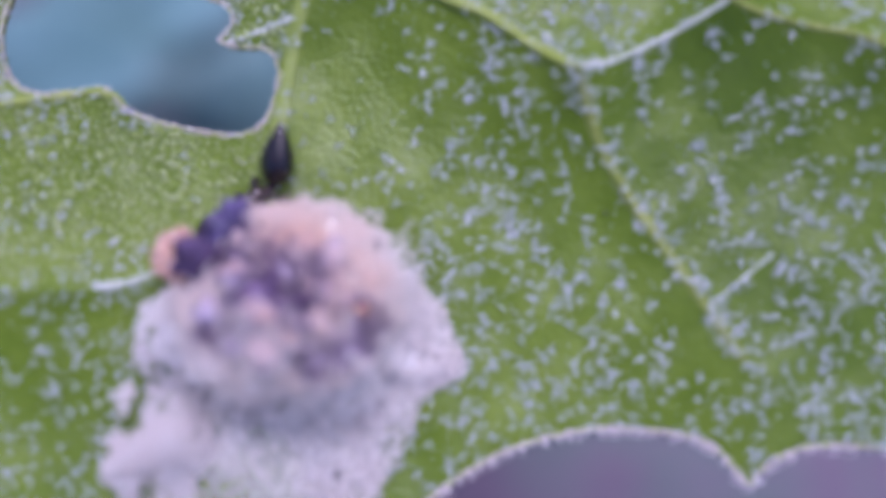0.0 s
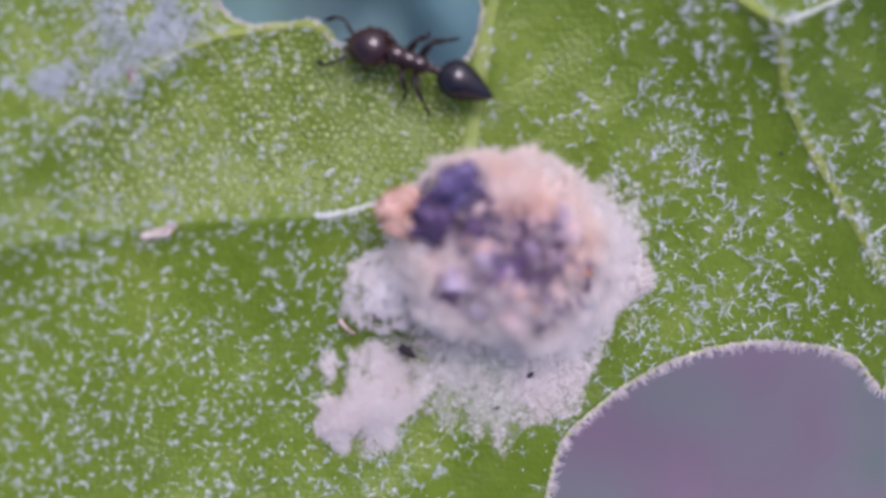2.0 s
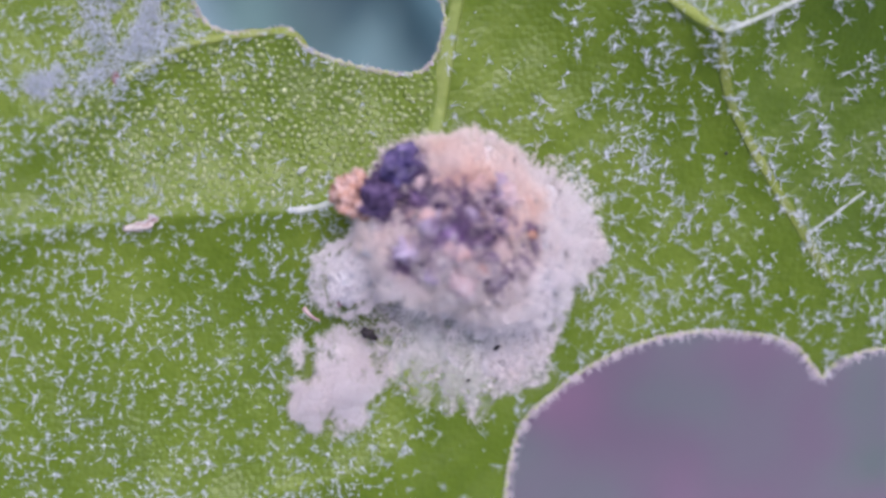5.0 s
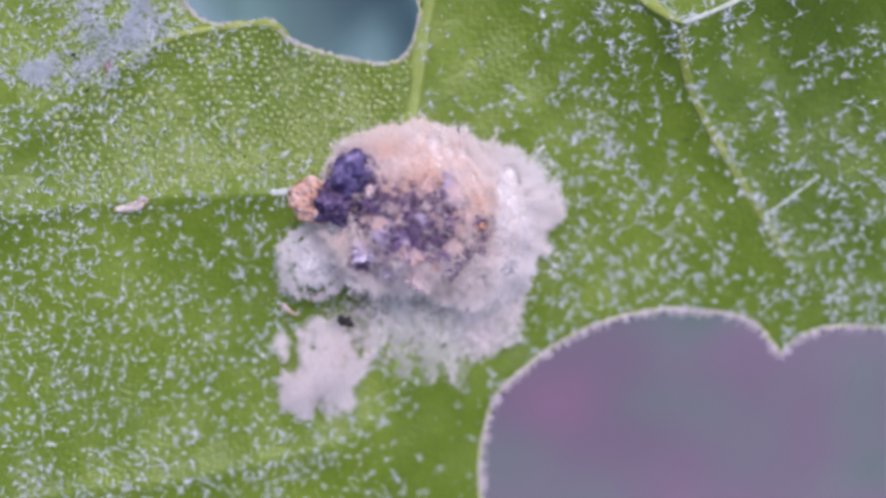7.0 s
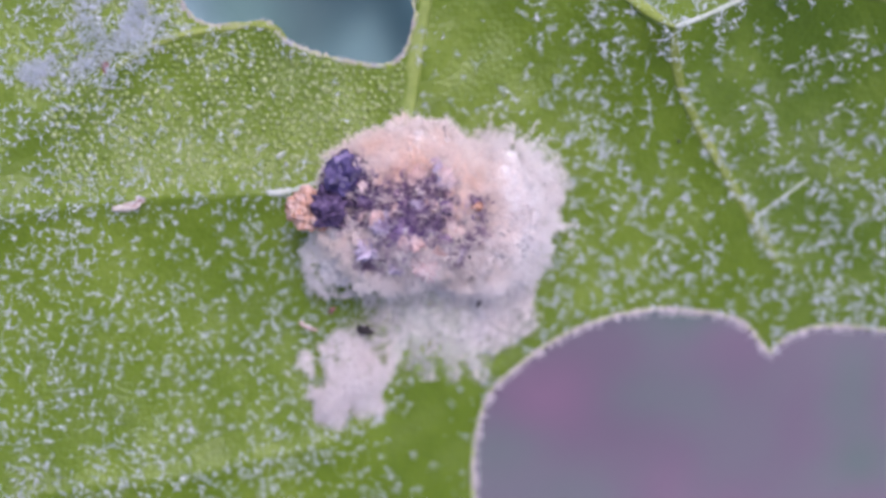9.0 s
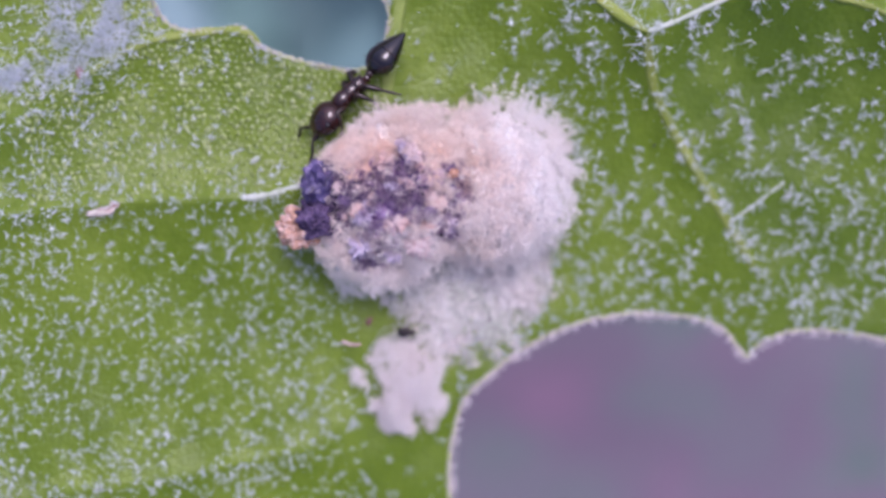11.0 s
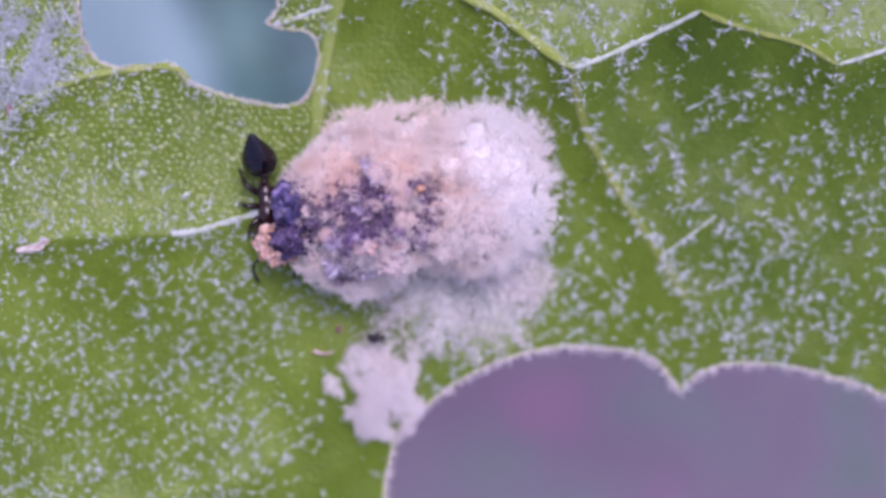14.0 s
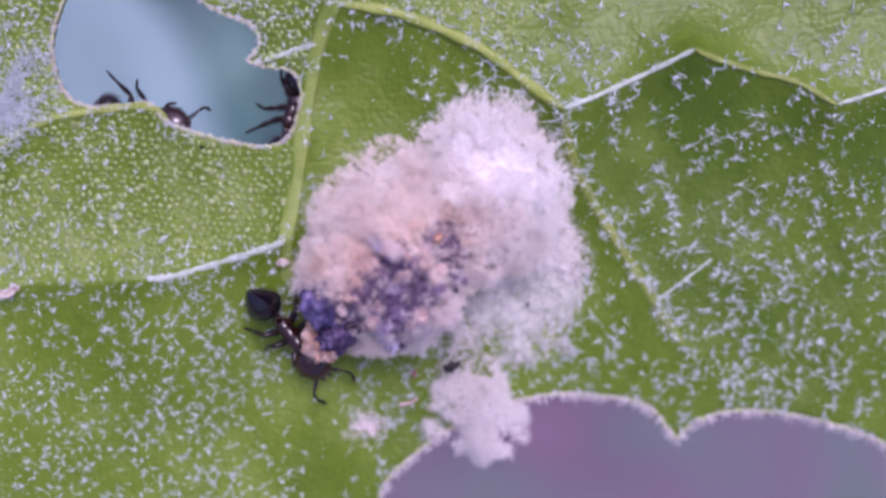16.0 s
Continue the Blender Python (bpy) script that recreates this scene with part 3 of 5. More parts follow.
def hair_density(x, y):
    """How thickly star hairs stand, 0 to 1."""
    d = np.full(x.shape, 0.62)
    lines = CREST_LINES
    bare = np.exp(-((x + 2.4) / 2.2) ** 4 - ((y - 3.15) / 1.5) ** 4) + 0.45 * np.exp(-((x + 5.5) / 1.4) ** 2 - ((y - 3.0) / 1.4) ** 2) + np.exp(-((x - 0.9) / 1.5) ** 2 - ((y - 5.2) / 1.6) ** 2)
    bare += np.exp(-((x + 0.2) / 1.0) ** 2 - ((y + 4.6) / 2.4) ** 2) + np.exp(-((x + 0.4) / 0.8) ** 2 - ((y + 1.5) / 1.2) ** 2)
    bare += 1.0 * np.exp(-((x - 8.9) / 3.0) ** 4 - ((y - 7.6) / 1.5) ** 4) + 0.8 * np.exp(-((x - 8.9) / 1.5) ** 2 - ((y - 5.2) / 0.5) ** 2)
    bare += 0.7 * np.exp(-(far_from(x + 0.5, y + 0.2, lines["right_fold"]) / 0.28) ** 2)
    bare += 0.5 * np.exp(-((x - 5.2) / 2.4) ** 4 - ((y - 7.6) / 1.3) ** 4)
    d = d * np.clip(1 - bare, 0.04, 1)
    p = np.stack([x, y, 0 * x], -1)
    left = 1 / (1 + np.exp(2.0 * x))
    d *= 0.9 + 0.1 * left + (0.3 - 0.15 * left) * wavy(p, 1.1) + (0.5 - 0.15 * left) * wavy(p, 3.6, 3)
    d += 1.0 * np.exp(-(far_from(x - 0.1, y, lines["right_fold"]) / 0.2) ** 2) + 0.35 * np.exp(-(far_from(x, y, lines["left_mid"]) / 0.3) ** 2)
    d += 0.6 * np.exp(-(far_from(x, y, lines["lower_left"]) / 0.22) ** 2) + 0.6 * np.exp(-(far_from(x, y, lines["left_hole"]) / 0.15) ** 2)
    d += 2.6 * np.exp(-((x + 7.0) / 0.6) ** 2 - ((y - 5.4) / 0.85) ** 2) + 0.8 * np.exp(-((x + 8.3) / 1.2) ** 2 - ((y - 4.1) / 0.35) ** 2)
    d += 2.4 * np.exp(-((x - 3.75) / 0.35) ** 2 - ((y - 5.85) / 0.42) ** 2) + 0.9 * np.exp(-(far_from(x, y, lines["top_fold"]) / 0.16) ** 2) + 0.45 * np.exp(-((x - 3.4) / 2.6) ** 2 - ((y - 1.3) / 0.35) ** 2)
    return d


def build_hairs(leaf):
    r = np.random.default_rng(11)
    gx, gy = np.meshgrid(np.arange(-11, 14, 0.21), np.arange(-7, 8.8, 0.19), indexing="ij")
    n = gx.size
    x = (gx + 0.105 * (np.arange(gy.shape[1]) % 2)).ravel() + r.normal(size=n) * 0.08
    y = gy.ravel() + r.normal(size=n) * 0.08
    # on the far side of the midrib they crowd into small groups
    pull = 0.6 / (1 + np.exp(-1.5 * (x - 1.0)))
    q = np.stack([x, y, 0 * x], 1)
    x, y = x + 0.22 * pull * wavy(q, 5.0, 2), y + 0.22 * pull * wavy(q, 5.0, 5)
    ok = (r.random(n) * (1.25 - 0.2 / (1 + np.exp(1.5 * (x - 0.5)))) < hair_density(x, y)) & inside(x, y, OUTLINE) & ~inside(x, y, HOLE_LINE)
    x, y = x[ok], y[ok]
    z = leaf_height(x, y)
    m = len(x)
    left = 1 / (1 + np.exp(1.5 * (x - 0.5)))
    rays = r.integers(5, 9, m)
    idx = np.repeat(np.arange(m), rays)
    k = len(idx)
    a = r.uniform(0, 2 * np.pi, k)
    size = np.repeat(r.uniform(0.12, 0.225, m) * (1 - 0.2 * left) * np.where(r.random(m) < 0.2, 1.45, 1.0), rays) * r.uniform(0.55, 1.2, k)
    ways = np.stack([1.1 * np.cos(a), np.sin(a), r.uniform(0.05, 0.6, k)], 1)
    starts = np.stack([x[idx], y[idx], z[idx] + 0.03], 1)
    v, f = filaments(starts, ways, size, r.uniform(0.008, 0.0115, k) * (1 - 0.15 * left[idx]), 0.3, r, 2)
    tagged(mesh_object("star_hairs", v, f, HAIR, leaf, "whitish star-shaped leaf hairs"), kind="stuff")
    # small grains between the hairs
    n = 18000
    x, y = r.uniform(-11, 14, n), r.uniform(-7, 8.8, n)
    ok = (r.random(n) * 1.4 < hair_density(x, y)) & inside(x, y, OUTLINE) & ~inside(x, y, HOLE_LINE)
    x, y = x[ok], y[ok]
    v, f = chips(np.stack([x, y, leaf_height(x, y) + 0.01], 1), r.uniform(0.01, 0.032, len(x)), r)
    tagged(mesh_object("leaf_grains", v, f, HAIR, leaf, "tiny pale grains on the leaf"), kind="stuff")
    # glinting beads of the paler panels
    gx, gy = np.meshgrid(np.arange(-9.5, 10, 0.165), np.arange(1.0, 9, 0.145), indexing="ij")
    x = (gx + 0.08 * (np.arange(gy.shape[1]) % 2)).ravel() + r.normal(size=gx.size) * 0.03
    y = gy.ravel() + r.normal(size=gx.size) * 0.03 + 0.12 * np.sin(0.9 * gx.ravel())
    rib = np.interp(y, *VEIN_X)
    panel = (x < rib - 0.2) & (x > -8.6) & (y > np.interp(x, *LOWER_Y) + 0.15)
    panel |= (x > rib + 0.25) & (x < 4.6 + 0.5 * np.sin(9 * y)) & (y > np.interp(x, *UPPER_Y) + 0.15)
    ok = panel & ~inside(x, y, HOLE_LINE) & inside(x, y, OUTLINE) & (far_from(x, y, HOLE_LINE) > 0.09)
    x, y = x[ok], y[ok]
    v, f = crumbs(np.zeros((len(x), 3)), r.uniform(0.05, 0.072, len(x)), r)
    v = v.reshape(-1, 12, 3) * [1.1, 1.05, 0.5] + np.stack([x, y, leaf_height(x, y) - 0.004], 1)[:, None]
    tagged(mesh_object("leaf_beads", v.reshape(-1, 3), f, BEAD, leaf, "glinting bead-like cells of the leaf"), kind="stuff")
    # fringe along the margins
    for line, groups, size in ((OUTLINE, 560, 0.24), (HOLE_LINE, 240, 0.08)):
        if groups > 500:
            line = line[(line[:, 1] < 4) & (line[:, 0] > 0.3) & (line[:, 1] > -8)]
        for each, reach, up, thin in ((6, size, 0.3, (0.009, 0.015)), (5, 0.08, 0.7, (0.008, 0.012))):
            i = r.integers(1, len(line) - 1, groups)
            lean = r.normal(size=(groups, 3)) * 0.4
            pick = np.repeat(np.arange(groups), each)
            i, count = i[pick], len(pick)
            p, q = line[i], line[i + 1] - line[i - 1]
            q = q / np.linalg.norm(q, axis=1, keepdims=True)
            out = np.stack([q[:, 1], -q[:, 0]], 1) * (1 if groups > 500 else -1)
            ways = np.column_stack([out, np.full(count, up)]) + lean[pick] + r.normal(size=(count, 3)) * 0.22
            st = np.column_stack([p + q * r.normal(size=(count, 1)) * 0.03 - out * r.uniform(-0.03, 0.07, (count, 1)), leaf_height(p[:, 0], p[:, 1]) + r.uniform(-0.05, 0.03, count)])
            v, f = filaments(st, ways, r.uniform(0.4, 1.1, count) * reach, r.uniform(*thin, count), 0.25, r, 2)
            tagged(mesh_object("fringe", v, f, FRINGE, leaf, "fringe of short white hairs on the leaf margin"), kind="stuff")


def build_marks(leaf):
    """Scars, grains and dots that sit on the blade."""
    h = lambda x, y: float(leaf_height(np.array(x), np.array(y)))  # noqa: E731
    lump("scar", (0.34, 0.13, 0.035), (-6.92, 0.98, h(-6.92, 0.98) + 0.01), SCAR, leaf, "pinkish scar on the leaf", 3, 0.5, turn=0.35)
    lump("scar", (0.07, 0.12, 0.04), (-7.42, 4.03, h(-7.42, 4.03) + 0.04), RUST, leaf, "small red-brown scar on the leaf", 5, 0.5)
    lump("grain", (0.13, 0.055, 0.05), (-3.59, 2.15, h(-3.59, 2.15) + 0.05), WHITE_VEIN, leaf, "pale curved grain", 2, 0.3, turn=0.6)
    lump("dot", (0.045, 0.04, 0.03), (5.66, 2.55, h(5.66, 2.55) + 0.02), HUSK, leaf, "black dot", 2, 0.3, level=2)
    lump("crumb", (0.13, 0.09, 0.07), (-0.95, 1.62, h(-0.95, 1.62) + 0.06), SCAR, leaf, "ochre crumb", 8, 0.6)
    r = np.random.default_rng(3)
    n = 2600
    k = r.random(n) < 0.72
    x = np.where(k, -7.05 + 0.5 * r.normal(size=n), -8.4 + 0.8 * r.normal(size=n))
    y = np.where(k, 5.5 + 0.75 * r.normal(size=n), 3.95 + 0.16 * r.normal(size=n))
    q = np.stack([x, y, 0 * x], 1)
    ok = (wavy(q, 2.2, 3) + 0.9 * wavy(q, 5, 1) > r.uniform(-0.6, 0.9, n)) & ~inside(x, y, HOLE_LINE)
    x, y = x[ok], y[ok]
    v, f, _ = flocs(np.stack([x, y, leaf_height(x, y) + 0.02], 1), np.tile([0, 0, 1.0], (len(x), 1)), r.uniform(0.08, 0.17, len(x)), 7, r, (0.009, 0.014))
    tagged(mesh_object("white_bloom", v, f, HAIR, leaf, "dense white bloom of leaf hairs"), kind="stuff")
    n = 420
    a, d = r.uniform(0, 6.28, n), np.abs(r.normal(size=n)) * 0.24
    x, y = 0.87 + d * np.cos(a) * 1.2 + 0.1 * np.sin(3 * a), -2.14 + d * np.sin(a)
    v, f = filaments(np.stack([x, y, leaf_height(x, y) + 0.01], 1), np.column_stack([r.normal(size=(n, 2)), r.uniform(0, 0.5, n)]), r.uniform(0.08, 0.25, n), 0.010, 0.5, r, 3)
    tagged(mesh_object("wool_smear", v, f, WOOL, leaf, "thin white wool left on the leaf"), kind="stuff")


# ---- the woolly larva ----
MAIN_HEAP = (np.array([0.0, 0.28, 1.0]), np.array([1.8, 1.64, 1.36]))
BACK_HEAP = (np.array([1.35, -0.15, 0.3]), np.array([1.85, 1.65, 1.3]))
HEAD_HEAP = (np.array([-1.6, -0.3, 0.45]), np.array([0.9, 0.75, 0.45]))
SHOULDER_HEAP = (np.array([0.0, 0.0, 0.6]), np.array([0.95, 0.95, 1.15]))
COLLAR_HEAP = (np.array([0.1, -0.1, 0.1]), np.array([1.75, 1.65, 0.7]))
PATCHES = [(-1.0, 1.4, 0.45), (-1.5, 0.9, 0.42), (-0.45, 0.45, 0.42), (0.1, 0.4, 0.46), (0.45, 0.2, 0.42), (0.0, -0.1, 0.42), (-0.5, 0.0, 0.36), (1.5, -0.5, 0.24), (1.2, -0.8, 0.26), (0.8, -1.02, 0.22), (0.4, -1.12, 0.2), (-1.25, -0.45, 0.26), (-0.8, 0.9, 0.3)]
WARM_SPOTS = [(-1.7, 0.3, 0.5), (0.4, 1.1, 0.7), (1.15, 0.35, 0.6), (1.3, -0.35, 0.3), (-0.2, 1.5, 0.7)]


def dark_at(x, y):
    thin = 0.17 * np.exp(-(((x + 0.1) / 1.25) ** 4) - ((y + 0.1) / 1.1) ** 4)
    return np.clip(thin + sum(np.exp(-(((x - a) ** 2 + (y - b) ** 2) / (s * s))) for a, b, s in PATCHES), 0, 1)


def debris_at(p):
    """Where dark crumbs lie in the wool, broken up into specks."""
    speck = np.array([0.8 * noise.noise(Vector(q) * 4.2) + 0.9 * noise.noise(Vector(q) * 10.5) for q in p])
    dark = dark_at(p[:, 0], p[:, 1])
    return np.clip(3.0 * (dark * 0.7 + 0.85 * speck - 0.22), 0, 1) * np.clip(5 * dark - 0.4, 0, 1) * (p[:, 2] > 1.0)


def warm_at(p):
    """Where the wool is peach rather than white: over the body, not at the hem."""
    spots = sum(np.exp(-(((p[:, 0] - a) ** 2 + (p[:, 1] - b) ** 2) / (s * s))) for a, b, s in WARM_SPOTS)
    body = np.clip(1.35 - np.hypot(p[:, 0] / 2.0, (p[:, 1] - 0.25) / 1.9), 0, 1)
    patchy = np.array([noise.noise(Vector(q) * 1.9 + Vector((3, 1, 0))) for q in p])
    body = body * (1 - 0.7 * np.exp(-(((p[:, 0] + 0.6) / 0.8) ** 2) - ((p[:, 1] + 0.6) / 0.6) ** 2))
    return np.clip(0.5 * body + 0.42 * spots * body + 0.55 * patchy * body, 0, 1)


def heap_surface(heap, dirs, seed=0.0):
    """Points and outward ways of a billowing heap of wool along directions from its centre."""
    centre, axes = heap
    dirs = np.asarray(dirs, float)
    nrm = dirs / axes
    nrm /= np.linalg.norm(nrm, axis=1, keepdims=True)
    p = dirs * axes + centre
    s = Vector((seed, 2.0 * seed, 0.5 * seed))
    up = []
    for q in p:
        q = Vector(q) + s
        up.append(0.34 * noise.noise(q * 0.9) + 0.36 * abs(noise.noise(q * 1.9)) + 0.18 * abs(noise.noise(q * 4.1)) + 0.1 * abs(noise.noise(q * 8.5)) + 0.06 * abs(noise.noise(q * 17)))
    return p + nrm * (np.array(up) - 0.12)[:, None], nrm


def dyed(ob, debris, warm):
    """Stores how dark and how peach each point of a piece of wool is."""
    for name, values in (("debris", debris), ("warm", warm)):
        ob.data.attributes.new(name, "FLOAT", "POINT").data.foreach_set("value", np.asarray(values, np.float32))
    return ob


def build_larva():
    larva = empty("larva", "woolly larva of pinkish-white wax and dark debris on a leaf", "insect larva")
    r = np.random.default_rng(21)
    mound = empty("mound", "", "")
    mound.parent = larva

    def some_dirs(n, low):
        d = r.normal(size=(n, 3))
        d /= np.linalg.norm(d, axis=1, keepdims=True)
        return d[d[:, 2] > low]

    def heap_body(name, heap, parent, label, seed, level, plain=False):
        bm = bmesh.new()
        bmesh.ops.create_icosphere(bm, subdivisions=level, radius=1)
        p, w = heap_surface(heap, [tuple(v.co) for v in bm.verts], seed)
        p = p - (0.14 if heap is MAIN_HEAP else 0.36 if heap is SHOULDER_HEAP else 0.22) * w
        for v, c in zip(bm.verts, p):
            v.co = c
        ob = part(name, bm, FELT, parent, label)
        return dyed(ob, debris_at(p) if heap is MAIN_HEAP else 0 * p[:, 0], 0.5 + 0 * p[:, 0] if heap is SHOULDER_HEAP else 0 * p[:, 0] if plain else warm_at(p))

    def heap_wool(name, heap, parent, label, seed, n, count, size, plain=False, low=-0.35, lift=0.05):
        d = some_dirs(n, low)
        p, w = heap_surface(heap, d, seed)
        tall = np.clip(1 + 0.9 * wavy(p, 1.7, 6) + 0.5 * wavy(p, 5.0, 2), 0.35, 2.2)
        p = p + w * (r.random(len(p)) ** 2 * lift * tall * 2)[:, None]
        deb, warm = debris_at(p) if heap is MAIN_HEAP else 0 * tall, 0.3 + 0 * tall if heap is SHOULDER_HEAP else 0 * tall if plain else warm_at(p)
        v, f, idx = flocs(p, w, r.uniform(*size, len(p)) * tall * (1 - 0.45 * deb), count, r, (0.0045, 0.0085))
        ob = mesh_object(name, v, f, FLEECE, parent, label)
        tagged(dyed(ob, deb[idx], warm[idx]), kind="stuff")

    def heap_grains(name, heap, parent, label, seed, n, size, low=-0.3):
        d = some_dirs(n, low)
        p, w = heap_surface(heap, d, seed)
        p = p + w * (0.02 + 0.1 * r.random(len(p)))[:, None]
        v, f = chips(p, r.uniform(*size, len(p)), r)
        ob = mesh_object(name, v, f, FLEECE, parent, label, smooth=False)
        tagged(dyed(ob, np.repeat(debris_at(p) if heap is MAIN_HEAP else 0 * p[:, 0], 6), np.repeat(warm_at(p), 6)), kind="stuff")

    heap_body("body", MAIN_HEAP, mound, "rounded mound of packed pinkish wool", 0.0, 7)
    heap_wool("body_wool", MAIN_HEAP, mound, "short curly pinkish-white wool", 0.0, 5000, 13, (0.07, 0.18), low=-0.6)
    heap_grains("body_wax", MAIN_HEAP, mound, "crumbly pinkish-white wax", 0.0, 5000, (0.012, 0.03))
    back = empty("back", "", "")
    back.parent = larva
    heap_body("back_felt", BACK_HEAP, back, "heap of loose white wool", 3.0, 6)
    heap_wool("back_wool", BACK_HEAP, back, "loose white wool", 3.0, 4200, 13, (0.09, 0.22), lift=0.12)
    heap_grains("back_wax", BACK_HEAP, back, "crumbly white wax", 3.0, 2500, (0.01, 0.025))
    # tendrils that stand out of the heap's outline
    d = some_dirs(900, -0.3)
    d = d[d[:, 0] > -0.3]
    p, w = heap_surface(BACK_HEAP, d, 3.0)
    p = np.concatenate([p + w * k for k in (0.06, 0.16, 0.27, 0.38, 0.5, 0.62)])
    w = np.tile(w, (6, 1))
    keep = wavy(p, 2.8, 9) > np.repeat((0.25, 0.3, 0.35, 0.45, 0.6, 0.75), len(d))
    v, f, idx = flocs(p[keep], w[keep], r.uniform(0.08, 0.2, keep.sum()), 9, r, (0.005, 0.009))
    tagged(dyed(mesh_object("back_fringe", v, f, FLEECE, back, "wispy tendrils of white wool"), 0 * idx, 0 * idx), kind="stuff")
    for name, heap, where, seed, n in (("back_curl_wool", BACK_HEAP, back, 3.0, 1500), ("body_curl_wool", MAIN_HEAP, mound, 0.0, 900)):
        p, w = heap_surface(heap, some_dirs(n, -0.2), seed)
        p = p + w * r.uniform(0.02, 0.16, (len(p), 1))
        deb, warm = (debris_at(p), warm_at(p)) if heap is MAIN_HEAP else (0 * p[:, 0], 0 * p[:, 0])
        v, f, idx = flocs(p[deb < 0.5], w[deb < 0.5], r.uniform(0.1, 0.2, (deb < 0.5).sum()), 4, r, (0.01, 0.016))
        tagged(dyed(mesh_object(name, v, f, FLEECE, where, "coarser curls of white wool"), 0 * idx, warm[deb < 0.5][idx]), kind="stuff")
    # the shoulder that joins the heap and the mound
    shoulder = empty("shoulder", "", "")
    shoulder.parent = larva
    heap_body("shoulder_felt", SHOULDER_HEAP, shoulder, "rounded bulge of white wool", 8.0, 5, True)
    heap_wool("shoulder_wool", SHOULDER_HEAP, shoulder, "loose white wool", 8.0, 2200, 13, (0.09, 0.22), True, lift=0.14)
    # dark crumbs in the patches
    d = some_dirs(16000, -0.1)
    p, w = heap_surface(MAIN_HEAP, d, 0.0)
    keep = r.random(len(p)) < 0.04 * debris_at(p) ** 1.3
    p, w = p[keep], w[keep]
    v, f = chips(p + w * r.uniform(0.01, 0.11, (len(p), 1)), r.uniform(0.02, 0.065, len(p)), r)
    tagged(mesh_object("dark_debris", v, f, DARK, mound, "blackish crumbs stuck in the wool", smooth=False), kind="stuff")
    # paler flakes among them
    at = [(-1.15, -0.25, 0.26), (-0.75, -0.75, 0.22), (-0.3, -0.4, 0.2), (0.35, 0.75, 0.18), (-0.25, -0.9, 0.24), (0.15, 0.05, 0.13), (0.8, 0.45, 0.18), (0.6, -0.6, 0.18), (-0.75, 0.3, 0.16)]
    for k, (x, y, s) in enumerate(at):
        q = np.array([x / 1.8, (y - 0.28) / 1.64, 0])
        q[2] = math.sqrt(max(0.05, 1 - q @ q))
        p, w = heap_surface(MAIN_HEAP, q[None], 0.0)
        lump("flake", (s, s * 0.7, s * 0.5), tuple(p[0] + 0.02 * w[0]), GREY if k == 5 else LILAC_WAX if k in (0, 1) else PINK_WAX, mound, "grey wax flake" if k == 5 else "pale lilac wax flake" if k in (0, 1) else "pink wax flake", k * 3.1, 1.1, 3.4, 5, k * 1.3)
    for k in range(34):
        q = np.array([r.uniform(-0.75, 0.75), r.uniform(-0.85, 0.45), 0])
        q[2] = math.sqrt(max(0.1, 1 - q @ q))
        p, w = heap_surface(MAIN_HEAP, q[None] / np.linalg.norm(q), 0.0)
        s, kind = r.uniform(0.07, 0.17), k % 3
        lump("flake", (s, s * 0.75, s * 0.6), tuple(p[0] - 0.01 * w[0]), (LILAC_WAX, PINK_WAX, GREY)[kind], mound, ("pale lilac wax flake", "pink wax flake", "grey wax flake")[kind], k * 2.3, 1.0, 3.4, 4, k * 0.9)
    lump("dark_plate", (0.47, 0.42, 0.38), (-0.98, 1.4, 1.78), INDIGO, mound, "dark indigo shell plate", 4, 0.35, 2.1, 5, 0.5)
    lump("dark_plate", (0.46, 0.4, 0.34), (-1.5, 0.88, 1.64), DARK, mound, "black shell plate", 9, 0.55, 2.6, 5)
    head = lump("head", (0.46, 0.42, 0.42), (-1.92, 1.05, 1.32), ORANGE, mound, "orange-brown crusted head end", 6, 0.5, 2.0, 5, -0.5)
    lump("crumb", (0.13, 0.11, 0.1), (1.32, -0.31, 2.02), ORANGE, mound, "small orange crumb", 2, 0.4, level=3)
    d = some_dirs(190, -0.9)
    p = np.array([-1.92, 1.05, 1.32]) + d * [0.42, 0.39, 0.38]
    v, f, idx = flocs(p, d, r.uniform(0.05, 0.14, len(p)), 8, r, (0.006, 0.011))
    tagged(dyed(mesh_object("head_wool", v, f, FLEECE, head, "peach wool on the head"), 0 * idx, 0 * idx + 1), kind="stuff")

    # wool lying on the leaf round the mound: how far it reaches and how thick it is, by angle
    angs = np.radians([-180, -162, -145, -125, -112, -100, -88, -75, -60, -45, -30, -15, 0, 12, 25, 45, 70, 100, 140, 165, 180])
    reach = [2.0, 1.95, 2.3, 3.4, 3.85, 4.1, 4.4, 4.2, 3.95, 3.55, 3.35, 3.4, 3.3, 3.05, 2.6, 2.15, 1.9, 1.8, 1.8, 2.0, 2.0]
    thick = [0.5, 0.4, 0.3, 0.27, 0.29, 0.33, 0.42, 0.55, 0.7, 0.86, 0.95, 1.0, 1.0, 0.9, 0.8, 0.7, 0.6, 0.5, 0.5, 0.5, 0.5]

    def reach_at(a):
        ring = np.stack([np.cos(a), np.sin(a), 0 * a], -1)
        return np.interp(a, angs, reach) * (1 + 0.05 * wavy(ring, 3.0, 3) + 0.07 * wavy(ring, 9, 6) + 0.05 * wavy(ring, 21, 2))

    hem = empty("hem", "", "")
    hem.parent = larva
    heap_body("hem_felt", HEAD_HEAP, hem, "felted white wax wool", 6.0, 5, True)
